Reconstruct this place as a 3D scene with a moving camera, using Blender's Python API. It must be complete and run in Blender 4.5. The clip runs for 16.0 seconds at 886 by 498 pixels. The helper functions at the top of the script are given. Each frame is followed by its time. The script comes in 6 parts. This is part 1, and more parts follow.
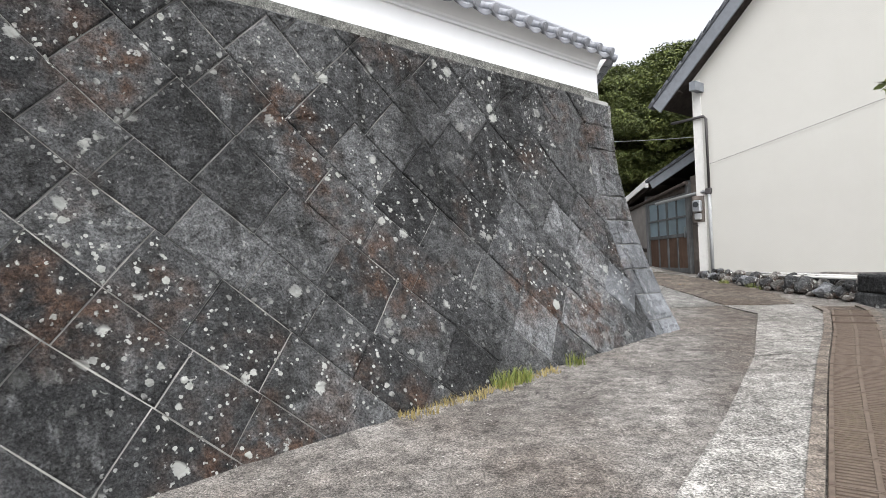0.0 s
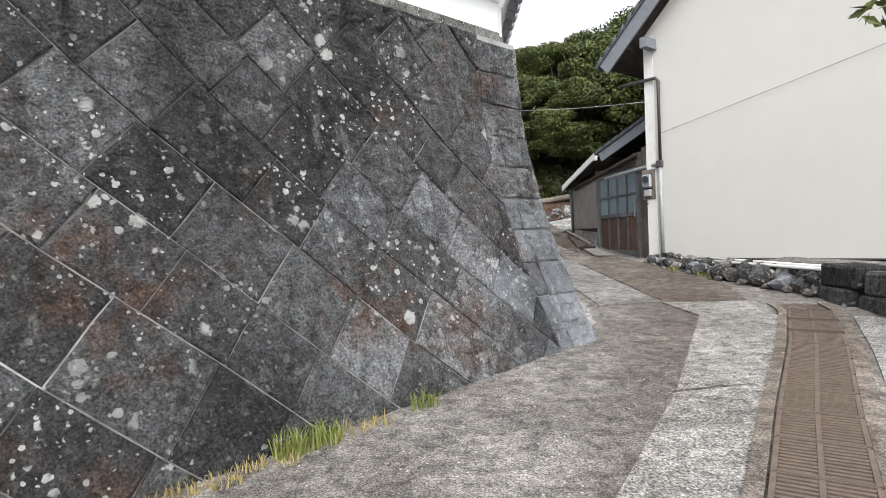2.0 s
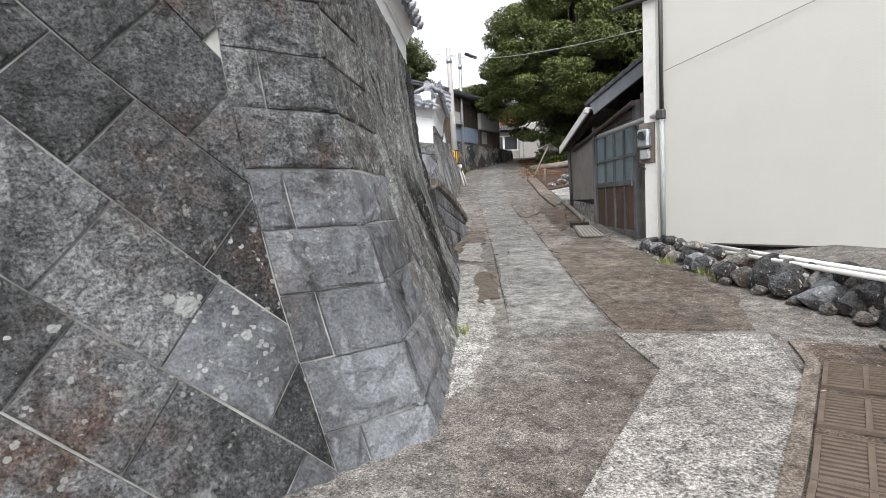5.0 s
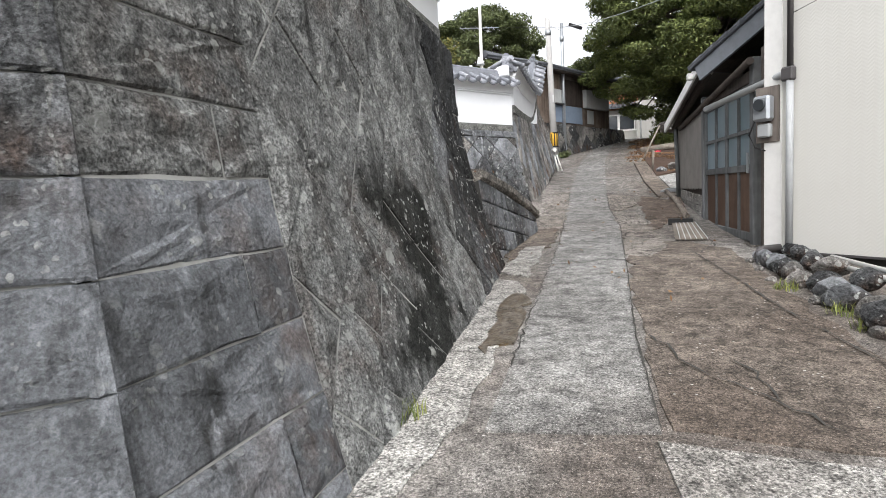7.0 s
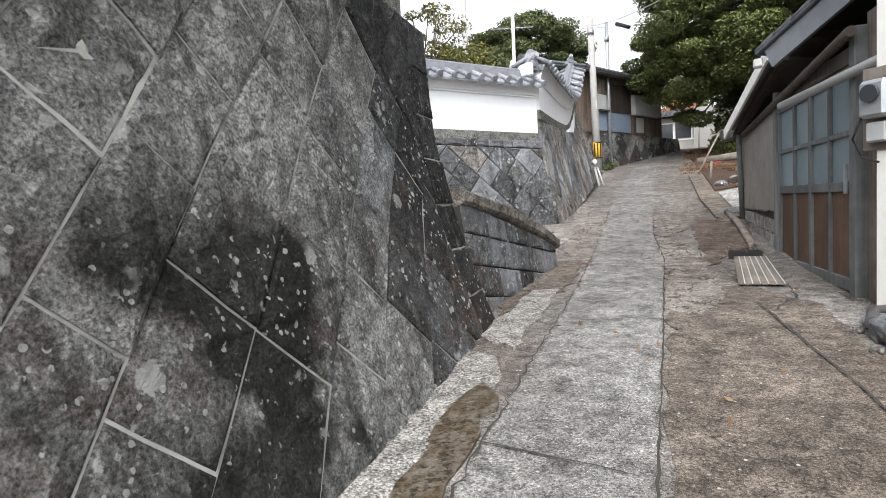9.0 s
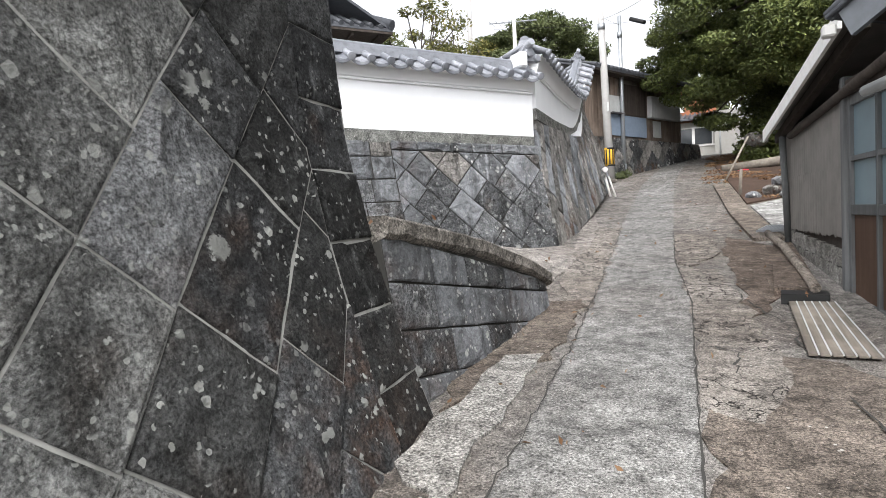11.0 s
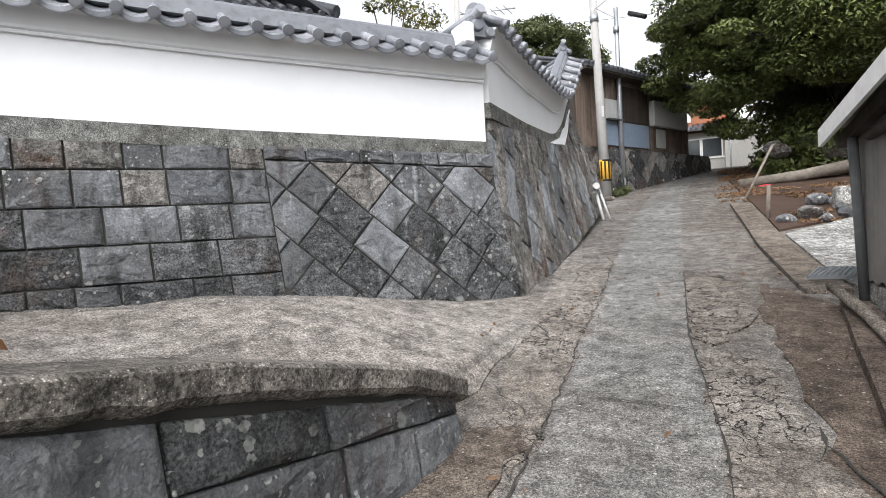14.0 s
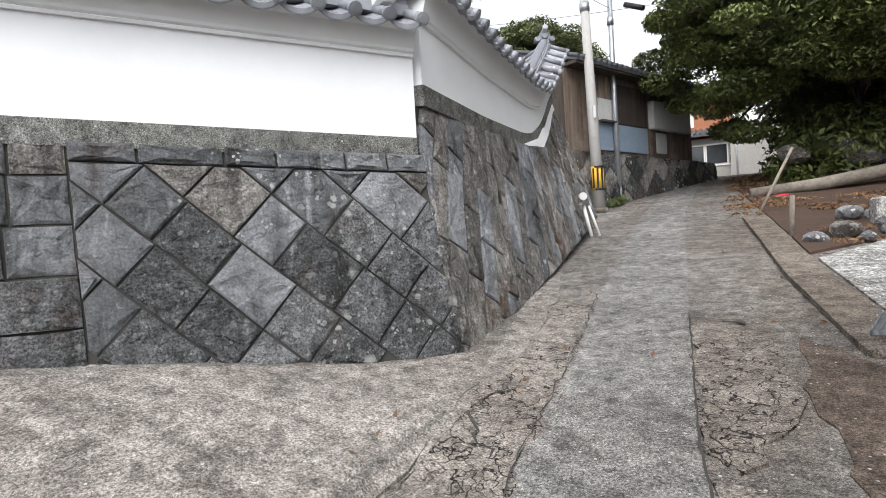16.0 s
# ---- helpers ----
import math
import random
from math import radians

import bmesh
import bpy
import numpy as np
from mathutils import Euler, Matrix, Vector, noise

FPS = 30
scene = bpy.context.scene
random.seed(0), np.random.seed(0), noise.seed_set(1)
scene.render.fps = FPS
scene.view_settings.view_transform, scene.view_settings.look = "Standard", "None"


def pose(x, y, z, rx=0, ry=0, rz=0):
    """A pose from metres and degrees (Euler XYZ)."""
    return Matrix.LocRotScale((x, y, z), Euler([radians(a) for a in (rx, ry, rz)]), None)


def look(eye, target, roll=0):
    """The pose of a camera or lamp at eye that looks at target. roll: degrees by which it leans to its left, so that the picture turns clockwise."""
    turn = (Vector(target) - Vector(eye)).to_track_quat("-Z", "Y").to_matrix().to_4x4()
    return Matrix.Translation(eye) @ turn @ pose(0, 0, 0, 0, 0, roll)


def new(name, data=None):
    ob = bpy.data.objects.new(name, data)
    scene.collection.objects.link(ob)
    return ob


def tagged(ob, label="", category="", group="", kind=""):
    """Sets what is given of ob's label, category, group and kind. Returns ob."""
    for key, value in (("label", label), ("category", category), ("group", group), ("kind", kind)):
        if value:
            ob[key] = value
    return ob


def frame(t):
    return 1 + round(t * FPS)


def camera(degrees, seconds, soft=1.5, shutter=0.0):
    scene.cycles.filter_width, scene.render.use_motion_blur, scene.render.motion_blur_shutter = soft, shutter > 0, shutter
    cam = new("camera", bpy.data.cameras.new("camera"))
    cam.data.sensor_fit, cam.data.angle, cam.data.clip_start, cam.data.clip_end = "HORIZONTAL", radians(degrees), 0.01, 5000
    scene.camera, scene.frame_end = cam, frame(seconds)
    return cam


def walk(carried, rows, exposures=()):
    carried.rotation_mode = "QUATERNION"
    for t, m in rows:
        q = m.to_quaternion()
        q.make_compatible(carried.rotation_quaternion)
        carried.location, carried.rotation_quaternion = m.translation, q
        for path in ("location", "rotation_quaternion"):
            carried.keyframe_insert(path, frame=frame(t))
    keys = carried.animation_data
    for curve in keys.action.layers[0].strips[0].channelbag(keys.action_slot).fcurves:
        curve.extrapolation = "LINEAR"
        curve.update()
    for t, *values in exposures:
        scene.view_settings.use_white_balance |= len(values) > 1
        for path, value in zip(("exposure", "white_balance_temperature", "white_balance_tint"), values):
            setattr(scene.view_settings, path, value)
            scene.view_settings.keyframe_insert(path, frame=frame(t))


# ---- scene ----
cam = camera(75.6, 16.0, soft=0.9)
METRES, EYE, TILT, LEAN, TURN = 17.6, 1.5, 0.0, 0.0, 5.5
ROWS = [
    (0.0, 0.0, 0.0, 0.0, 0.05, 1.39, 2.02),
    (0.5, 0.0208, 0.0266, 0.0019, -0.94, 0.51, 2.02),
    (1.0, 0.0415, 0.0519, 0.0032, -1.5, -0.15, 2.01),
    (1.5, 0.0606, 0.0785, 0.0042, -1.95, -0.8, 2.05),
    (2.0, 0.078, 0.1057, 0.0069, -2.26, -1.16, 2.1),
    (2.5, 0.0995, 0.1324, 0.0088, -2.27, -1.74, 2.12),
    (3.0, 0.1197, 0.1601, 0.0101, -2.22, -2.16, 2.18),
    (3.5, 0.141, 0.188, 0.0109, -2.12, -2.52, 2.23),
    (4.0, 0.1593, 0.2173, 0.0116, -1.81, -3.13, 2.28),
    (4.5, 0.1766, 0.2435, 0.0133, -0.48, -3.99, 2.39),
    (7.0, 0.2466, 0.3795, 0.0221, 13.85, -5.53, 2.99),
    (7.5, 0.2546, 0.4097, 0.0216, 15.65, -5.15, 3.08),
    (8.0, 0.2607, 0.4411, 0.024, 17.26, -4.55, 3.01),
    (8.5, 0.2652, 0.4737, 0.0263, 18.28, -4.2, 3.06),
    (9.0, 0.2651, 0.5053, 0.0293, 19.1, -4.05, 3.05),
    (11.5, 0.2663, 0.6543, 0.0405, 20.76, -3.02, 3.18),
    (12.0, 0.2691, 0.6834, 0.0429, 20.89, -2.8, 3.24),
    (12.5, 0.2676, 0.7128, 0.0436, 20.9, -2.48, 3.22),
    (13.0, 0.2681, 0.7417, 0.0452, 21.03, -2.25, 3.26),
    (13.5, 0.2685, 0.7715, 0.0477, 21.06, -1.96, 3.22),
    (14.0, 0.2661, 0.8011, 0.0509, 21.15, -1.79, 3.21),
    (14.5, 0.2671, 0.8309, 0.0546, 21.15, -1.58, 3.15),
    (15.0, 0.2653, 0.859, 0.0565, 21.2, -1.4, 3.2),
    (15.5, 0.2679, 0.8884, 0.0573, 21.32, -1.19, 3.15),
    (16.0, 0.2692, 0.92, 0.0588, 21.43, -0.9, 3.25),
]
walk(cam, [(t, pose(0, 0, EYE, TILT, LEAN, TURN) @ pose(METRES * x, METRES * y, METRES * z, 90 + pitch, roll, yaw)) for t, x, y, z, yaw, pitch, roll in ROWS],
     [(0.0, 0.98, 6330, 11), (4.0, 0.98, 6330, 11), (8.0, 1.1, 6330, 11), (11.5, 1.22, 6330, 11), (12.5, 1.16, 6330, 11), (13.5, 1.04, 6330, 11), (14.5, 0.99, 6330, 11), (16.0, 0.99, 6330, 11)])

# ---- sky and sun: bright overcast ----
world = bpy.data.worlds.new("overcast_sky")
scene.world = world
world.use_nodes = True
_n, _l = world.node_tree.nodes, world.node_tree.links
_sky = _n.new("ShaderNodeTexSky")
_sky.sky_type = "NISHITA"
_sky.sun_disc = False
_sky.sun_elevation, _sky.sun_rotation = radians(50), radians(168)
_sky.dust_density = 4.0
_hs = _n.new("ShaderNodeHueSaturation")
_hs.inputs["Saturation"].default_value = 0.1
_l.new(_sky.outputs[0], _hs.inputs["Color"])
_l.new(_hs.outputs[0], _n["Background"].inputs["Color"])
_n["Background"].inputs["Strength"].default_value = 0.16
sun = new("sun", bpy.data.lights.new("sun", "SUN"))
sun.data.energy, sun.data.angle, sun.data.color = 0.9, radians(60), (1.0, 0.97, 0.93)
sun.matrix_world = look((5, -14, 30), (0, 10, 0))


# ---- materials ----
class Mat:
    """A small writer of node materials."""

    def __init__(self, name, rough=0.85, metal=0.0, spec=0.3):
        self.m = bpy.data.materials.new(name)
        self.m.use_nodes = True
        self.nt = self.m.node_tree
        self.b = self.nt.nodes["Principled BSDF"]
        self.b.inputs["Roughness"].default_value = rough
        self.b.inputs["Metallic"].default_value = metal
        self.b.inputs["Specular IOR Level"].default_value = spec
        self.co = self.nt.nodes.new("ShaderNodeTexCoord").outputs["Object"]
        self.height = None

    def node(self, kind, **ins):
        n = self.nt.nodes.new(kind)
        for k, v in ins.items():
            key = k.replace("_", " ")
            if hasattr(v, "is_linked"):
                self.nt.links.new(v, n.inputs[key])
            else:
                n.inputs[key].default_value = v
        return n

    def scaled(self, sx, sy, sz):
        n = self.node("ShaderNodeMapping", Vector=self.co)
        n.inputs["Scale"].default_value = (sx, sy, sz)
        return n.outputs[0]

    def noise(self, scale, detail=4.0, rough=0.6, vec=None, distort=0.0):
        return self.node("ShaderNodeTexNoise", Vector=vec or self.co, Scale=scale, Detail=detail, Roughness=rough, Distortion=distort).outputs["Fac"]

    def voronoi(self, scale, feature="F1", vec=None, rnd=1.0):
        n = self.nt.nodes.new("ShaderNodeTexVoronoi")
        n.feature = feature
        self.nt.links.new(vec or self.co, n.inputs["Vector"])
        n.inputs["Scale"].default_value = scale
        n.inputs["Randomness"].default_value = rnd
        return n.outputs["Distance"]

    def ramp(self, fac, lo, hi, a=0.0, b=1.0):
        n = self.node("ShaderNodeMapRange", Value=fac)
        n.inputs["From Min"].default_value, n.inputs["From Max"].default_value = lo, hi
        n.inputs["To Min"].default_value, n.inputs["To Max"].default_value = a, b
        return n.outputs[0]

    def math(self, op, a, b=0.5):
        n = self.nt.nodes.new("ShaderNodeMath")
        n.operation = op
        for i, v in enumerate((a, b)):
            if hasattr(v, "is_linked"):
                self.nt.links.new(v, n.inputs[i])
            else:
                n.inputs[i].default_value = v
        return n.outputs[0]

    def mix(self, fac, a, b, blend="MIX"):
        n = self.nt.nodes.new("ShaderNodeMix")
        n.data_type, n.blend_type = "RGBA", blend
        for i, v in ((0, fac), (6, a), (7, b)):
            if hasattr(v, "is_linked"):
                self.nt.links.new(v, n.inputs[i])
            elif i == 0:
                n.inputs[i].default_value = v
            else:
                n.inputs[i].default_value = (*v, 1.0)
        return n.outputs[2]

    def random(self):
        return self.nt.nodes.new("ShaderNodeObjectInfo").outputs["Random"]

    def island(self):
        return self.nt.nodes.new("ShaderNodeNewGeometry").outputs["Random Per Island"]

    def done(self, colour, bump=None, strength=0.4, dist=0.02, rough=None):
        if hasattr(colour, "is_linked"):
            self.nt.links.new(colour, self.b.inputs["Base Color"])
        else:
            self.b.inputs["Base Color"].default_value = (*colour, 1.0)
        if bump is not None:
            n = self.node("ShaderNodeBump", Height=bump, Strength=strength, Distance=dist)
            self.nt.links.new(n.outputs[0], self.b.inputs["Normal"])
        if rough is not None:
            self.nt.links.new(rough, self.b.inputs["Roughness"])
        return self.m


def stone_material(name, dark, light, lichen=0.5, brown=0.5, rough_cut=1.0, wet=None):
    """Hewn andesite: tone by stone, pitted grain, mottling with relief shading painted in, rain streaks, rusty patches
    and pale lichen rosettes.
    """
    k = Mat(name, 0.9, spec=0.2)
    rnd = k.random()
    c = k.mix(k.ramp(rnd, 0.0, 1.0, 0.0, 1.0), dark, light)
    big = k.noise(0.9, 3)
    c = k.mix(k.ramp(big, 0.44, 0.60, 0.0, 0.6), c, tuple(v * 0.5 for v in dark))
    streak = k.noise(2.2, 4, vec=k.scaled(2.4, 2.4, 0.28))
    c = k.mix(k.ramp(streak, 0.52, 0.68, 0.0, 0.7), c, (0.022, 0.022, 0.020))
    c = k.mix(k.ramp(k.noise(3.1, 3, vec=k.scaled(2.0, 2.0, 0.35)), 0.6, 0.72, 0.0, 0.55), c, tuple(v * 1.5 for v in light))
    rust = k.math("MULTIPLY", k.ramp(k.noise(0.75, 3), 0.52, 0.64), k.ramp(k.noise(5.0, 4), 0.4, 0.62, 0.0, brown))
    c = k.mix(rust, c, (0.105, 0.062, 0.042))
    grain = k.noise(38, 6, 0.75)
    c = k.mix(k.ramp(grain, 0.52, 0.74, 0.0, 0.3 * rough_cut), c, tuple(v * 1.7 for v in light))
    if wet:
        # a black algae streak where water runs out of the wall
        sep = k.node("ShaderNodeSeparateXYZ", Vector=k.co)
        away = k.math("ABSOLUTE", k.math("SUBTRACT", k.math("ADD", sep.outputs[1], k.ramp(k.noise(1.7, 4), 0.3, 0.7, -0.5, 0.5)), wet))
        c = k.mix(k.math("MULTIPLY", k.ramp(away, 0.62, 0.35, 0.0, 0.9), k.ramp(sep.outputs[2], 2.35, 1.9)), c, (0.012, 0.013, 0.010))
    # mottling doubles as painted relief shading: hollows of the bump come out darker
    relief_mott = k.noise(11, 8, 0.68)
    tone = k.ramp(relief_mott, 0.36, 0.64, 1 - 0.42 * rough_cut, 1 + 0.36 * rough_cut)
    tone = k.math("MULTIPLY", tone, k.ramp(k.noise(58, 5, 0.75), 0.38, 0.62, 1 - 0.6 * rough_cut, 1 + 0.6 * rough_cut))
    both = k.node("ShaderNodeCombineXYZ", X=tone, Y=tone, Z=tone)
    c = k.mix(1.0, c, both.outputs[0], "MULTIPLY")
    # lichen: two sizes, gathered in colonies
    colony = k.ramp(k.noise(0.7, 3), 0.44, 0.58)
    for scale, lim in ((4.0, 0.24), (9.0, 0.26), (20.0, 0.30)):
        dist = k.math("ADD", k.voronoi(scale), k.ramp(k.noise(40, 3), 0.3, 0.7, -0.06, 0.06))
        spot = k.ramp(dist, lim, lim - 0.035)
        some = k.ramp(k.noise(scale * 0.6, 2), 0.53, 0.57)
        spot = k.math("MULTIPLY", k.math("MULTIPLY", spot, some), k.ramp(colony, 0.0, 1.0, 0.08, 1.0))
        c = k.mix(k.math("MULTIPLY", spot, lichen), c, (0.52, 0.53, 0.50))
    chisel = k.noise(8, 5, 0.58, vec=k.scaled(1.0, 1.0, 1.35), distort=0.5)
    bump = k.math("ADD", k.math("MULTIPLY", chisel, 1.0), k.math("ADD", k.math("MULTIPLY", grain, 0.3), k.math("MULTIPLY", relief_mott, 0.8)))
    return k.done(c, bump, 1.0, 0.13 * rough_cut)


def concrete_material(name, base, stain, brown=0.4, speck=0.5, coarse=1.0, crack=0.0):
    """Weathered concrete with exposed aggregate, blotches, brown washes and hairline cracks."""
    k = Mat(name, 0.92, spec=0.2)
    c = k.mix(k.ramp(k.noise(0.55, 5, 0.65), 0.36, 0.62), base, stain)
    c = k.mix(k.ramp(k.noise(2.3, 5, 0.7), 0.44, 0.66, 0.0, 0.6), c, tuple(v * 0.5 for v in stain))
    c = k.mix(k.math("MULTIPLY", k.ramp(k.noise(0.4, 4), 0.46, 0.6), brown), c, (0.10, 0.078, 0.062))
    agg = k.voronoi(95 * coarse)
    c = k.mix(k.ramp(agg, 0.25, 0.1, 0.0, speck), c, tuple(min(1, v * 2.1) for v in base))
    c = k.mix(k.ramp(k.noise(110 * coarse, 2), 0.54, 0.68, 0.0, 0.75 * speck), c, (0.03, 0.028, 0.025))
    c = k.mix(k.ramp(k.noise(34, 5, 0.7), 0.52, 0.66, 0.0, 0.5), c, tuple(v * 0.42 for v in stain))
    tone = k.ramp(k.noise(7, 9, 0.8), 0.38, 0.62, 0.45, 1.45)
    tone = k.math("MULTIPLY", tone, k.ramp(k.noise(70 * coarse, 4, 0.8), 0.40, 0.60, 0.4, 1.6))
    both = k.node("ShaderNodeCombineXYZ", X=tone, Y=tone, Z=tone)
    c = k.mix(1.0, c, both.outputs[0], "MULTIPLY")
    fleck = k.math("MULTIPLY", k.ramp(k.voronoi(16), 0.16, 0.11), k.ramp(k.noise(6, 2), 0.5, 0.6, 0.0, 0.8))
    c = k.mix(fleck, c, (0.55, 0.53, 0.49))
    bump = k.math("ADD", k.noise(45 * coarse, 4, 0.7), k.math("MULTIPLY", agg, 0.15))
    if crack:
        wig = k.nt.nodes.new("ShaderNodeVectorMath")
        wig.operation = "ADD"
        n = k.node("ShaderNodeTexNoise", Vector=k.co, Scale=2.5, Detail=4.0)
        k.nt.links.new(k.co, wig.inputs[0])
        k.nt.links.new(n.outputs["Color"], wig.inputs[1])
        line = k.voronoi(5.0, "DISTANCE_TO_EDGE", vec=wig.outputs[0])
        gap = k.math("MULTIPLY", k.ramp(line, 0.045, 0.012), k.ramp(k.noise(0.9, 2), 0.40, 0.50, 0.0, crack))
        c = k.mix(gap, c, (0.010, 0.008, 0.007))
        bump = k.math("SUBTRACT", bump, k.math("MULTIPLY", gap, 1.5))
    return k.done(c, bump, 0.45, 0.018)


def wood_material(name, dark, light, grain_axis=2, scale=1.0, rough=0.8):
    k = Mat(name, rough, spec=0.2)
    s = [14.0, 14.0, 14.0]
    s[grain_axis] = 0.7
    g = k.noise(scale, 5, 0.65, vec=k.scaled(*s))
    c = k.mix(k.ramp(g, 0.3, 0.72), dark, light)
    c = k.mix(k.ramp(k.random(), 0.0, 1.0, 0.0, 0.45), c, tuple(v * 0.45 for v in dark))
    c = k.mix(k.ramp(k.noise(1.6, 4), 0.5, 0.7, 0.0, 0.5), c, tuple(v * 1.3 for v in light))
    return k.done(c, g, 0.4, 0.01)


def plain_material(name, colour, rough=0.6, metal=0.0, dirt=0.3, bump=0.1, scale=8.0):
    k = Mat(name, rough, metal)
    c = k.mix(k.ramp(k.noise(scale, 5, 0.65), 0.4, 0.7, 0.0, dirt), colour, tuple(v * 0.55 for v in colour))
    c = k.mix(k.ramp(k.noise(1.1, 3), 0.45, 0.7, 0.0, dirt * 0.6), c, tuple(v * 0.75 for v in colour))
    return k.done(c, k.noise(scale * 8, 3), bump, 0.005)


STONE = stone_material("andesite", (0.046, 0.047, 0.048), (0.150, 0.154, 0.156), 1.0, 0.9)
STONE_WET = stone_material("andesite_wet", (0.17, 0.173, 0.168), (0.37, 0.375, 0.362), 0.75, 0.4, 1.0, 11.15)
STONE_MID = stone_material("andesite_grey", (0.10, 0.103, 0.106), (0.25, 0.257, 0.262), 0.7, 0.8)
STONE_DARK = stone_material("andesite_algae", (0.028, 0.028, 0.027), (0.10, 0.102, 0.10), 1.0, 0.3)
STONE_SMOOTH = stone_material("andesite_smooth", (0.13, 0.136, 0.143), (0.25, 0.262, 0.278), 0.6, 0.5, 0.5)
STONE_2 = stone_material("andesite_pale", (0.11, 0.114, 0.118), (0.31, 0.322, 0.338), 0.75, 0.35, 0.45)
STONE_3 = stone_material("andesite_split", (0.14, 0.136, 0.128), (0.36, 0.34, 0.315), 0.5, 1.0, 0.75)
MORTAR = plain_material("joint_mortar", (0.34, 0.34, 0.32), 0.95, 0, 1.0, 0.6, 6.0)
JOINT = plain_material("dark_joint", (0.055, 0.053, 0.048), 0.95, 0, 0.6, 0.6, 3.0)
ROAD = concrete_material("road_concrete", (0.27, 0.255, 0.235), (0.15, 0.138, 0.125), 0.55, 0.6, 1.0, 0.0)
LANE = concrete_material("lane_concrete", (0.28, 0.275, 0.26), (0.18, 0.175, 0.165), 0.25, 0.75, 0.9, 0.0)
CRAZED = concrete_material("crazed_concrete", (0.31, 0.285, 0.255), (0.19, 0.17, 0.148), 0.4, 0.5, 1.0, 1.0)
PALE = concrete_material("pale_concrete", (0.36, 0.35, 0.325), (0.25, 0.24, 0.222), 0.2, 0.6, 0.8, 0.0)
ALLEY = concrete_material("alley_concrete", (0.31, 0.287, 0.262), (0.225, 0.205, 0.185), 0.35, 0.6, 0.9, 0.0)
COPING = concrete_material("coping_concrete", (0.25, 0.23, 0.205), (0.13, 0.12, 0.105), 0.4, 0.7, 0.7, 0.0)
BROWN = concrete_material("stained_concrete", (0.17, 0.135, 0.11), (0.095, 0.075, 0.06), 0.6, 0.5, 1.0, 0.0)
DRAB = concrete_material("drab_concrete", (0.20, 0.17, 0.143), (0.115, 0.097, 0.08), 0.6, 0.6, 1.0, 0.5)
KERB = concrete_material("kerb_concrete", (0.27, 0.235, 0.20), (0.18, 0.155, 0.13), 0.5, 0.4, 1.0, 0.0)


def moss_material():
    """Wet orange-brown algae in clots over damp concrete."""
    k = Mat("wet_moss", 0.35, spec=0.5)
    c = k.mix(k.ramp(k.noise(9, 6, 0.7), 0.4, 0.6), (0.15, 0.13, 0.105), (0.075, 0.05, 0.022))
    c = k.mix(k.ramp(k.noise(26, 5, 0.7), 0.48, 0.6), c, (0.022, 0.016, 0.008))
    c = k.mix(k.ramp(k.noise(60, 3), 0.62, 0.70, 0.0, 0.6), c, (0.24, 0.14, 0.03))
    return k.done(c, k.noise(40, 5), 0.8, 0.01)


MOSS = moss_material()
GRAVEL = concrete_material("pale_gravel", (0.40, 0.40, 0.38), (0.28, 0.27, 0.255), 0.1, 0.9, 0.35, 0.0)
EARTH = plain_material("red_earth", (0.075, 0.048, 0.035), 0.97, 0, 0.7, 1.0, 5)
PLASTER = plain_material("white_plaster", (0.80, 0.81, 0.82), 0.7, 0, 0.10, 0.05, 2)
RENDER_GREY = concrete_material("grey_pebbledash", (0.22, 0.225, 0.21), (0.17, 0.17, 0.155), 0.1, 0.9, 1.3, 0.0)


def tile_material():
    k = Mat("smoked_roof_tile", 0.42, 0.0, 0.5)
    c = k.mix(k.random(), (0.17, 0.18, 0.20), (0.30, 0.31, 0.335))
    c = k.mix(k.ramp(k.noise(9, 4), 0.45, 0.7, 0.0, 0.6), c, (0.11, 0.115, 0.125))
    return k.done(c, k.noise(50, 3), 0.15, 0.004)


TILE = tile_material()
DARKTILE = plain_material("dark_roof_tile", (0.085, 0.09, 0.10), 0.55, 0, 0.5, 0.3, 9)


def siding_material():
    """Cream wall panels with a pressed herringbone relief."""
    k = Mat("cream_siding", 0.8)
    c = k.mix(k.ramp(k.noise(1.3, 4), 0.4, 0.7, 0.0, 0.35), (0.55, 0.54, 0.50), (0.50, 0.49, 0.45))
    sep = k.node("ShaderNodeSeparateXYZ", Vector=k.co)
    x, z = sep.outputs[0], sep.outputs[2]
    tri = k.math("PINGPONG", k.math("MULTIPLY", x, 1.0), 0.06)
    saw = k.math("ADD", k.math("MULTIPLY", z, 1.0), k.math("MULTIPLY", tri, 0.8))
    wave = k.math("PINGPONG", saw, 0.02)
    bump = k.math("ADD", k.math("MULTIPLY", wave, 25.0), k.math("MULTIPLY", k.noise(40, 3), 0.5))
    return k.done(c, bump, 0.14, 0.010)


SIDING = siding_material()
BARGE = plain_material("grey_barge_board", (0.20, 0.215, 0.235), 0.6, 0, 0.4)
WHITEWOOD = plain_material("white_painted_board", (0.82, 0.815, 0.79), 0.7, 0, 0.3)
WHITEPIPE = plain_material("white_pipe", (0.70, 0.69, 0.66), 0.4, 0, 0.2)
GREYPIPE = plain_material("grey_pipe", (0.36, 0.37, 0.37), 0.45, 0, 0.3)
DARKPIPE = plain_material("dark_pipe", (0.07, 0.065, 0.065), 0.5, 0, 0.3)
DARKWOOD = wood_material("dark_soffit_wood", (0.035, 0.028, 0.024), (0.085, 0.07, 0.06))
DOORWOOD = wood_material("brown_door_panel", (0.085, 0.05, 0.035), (0.13, 0.085, 0.06))
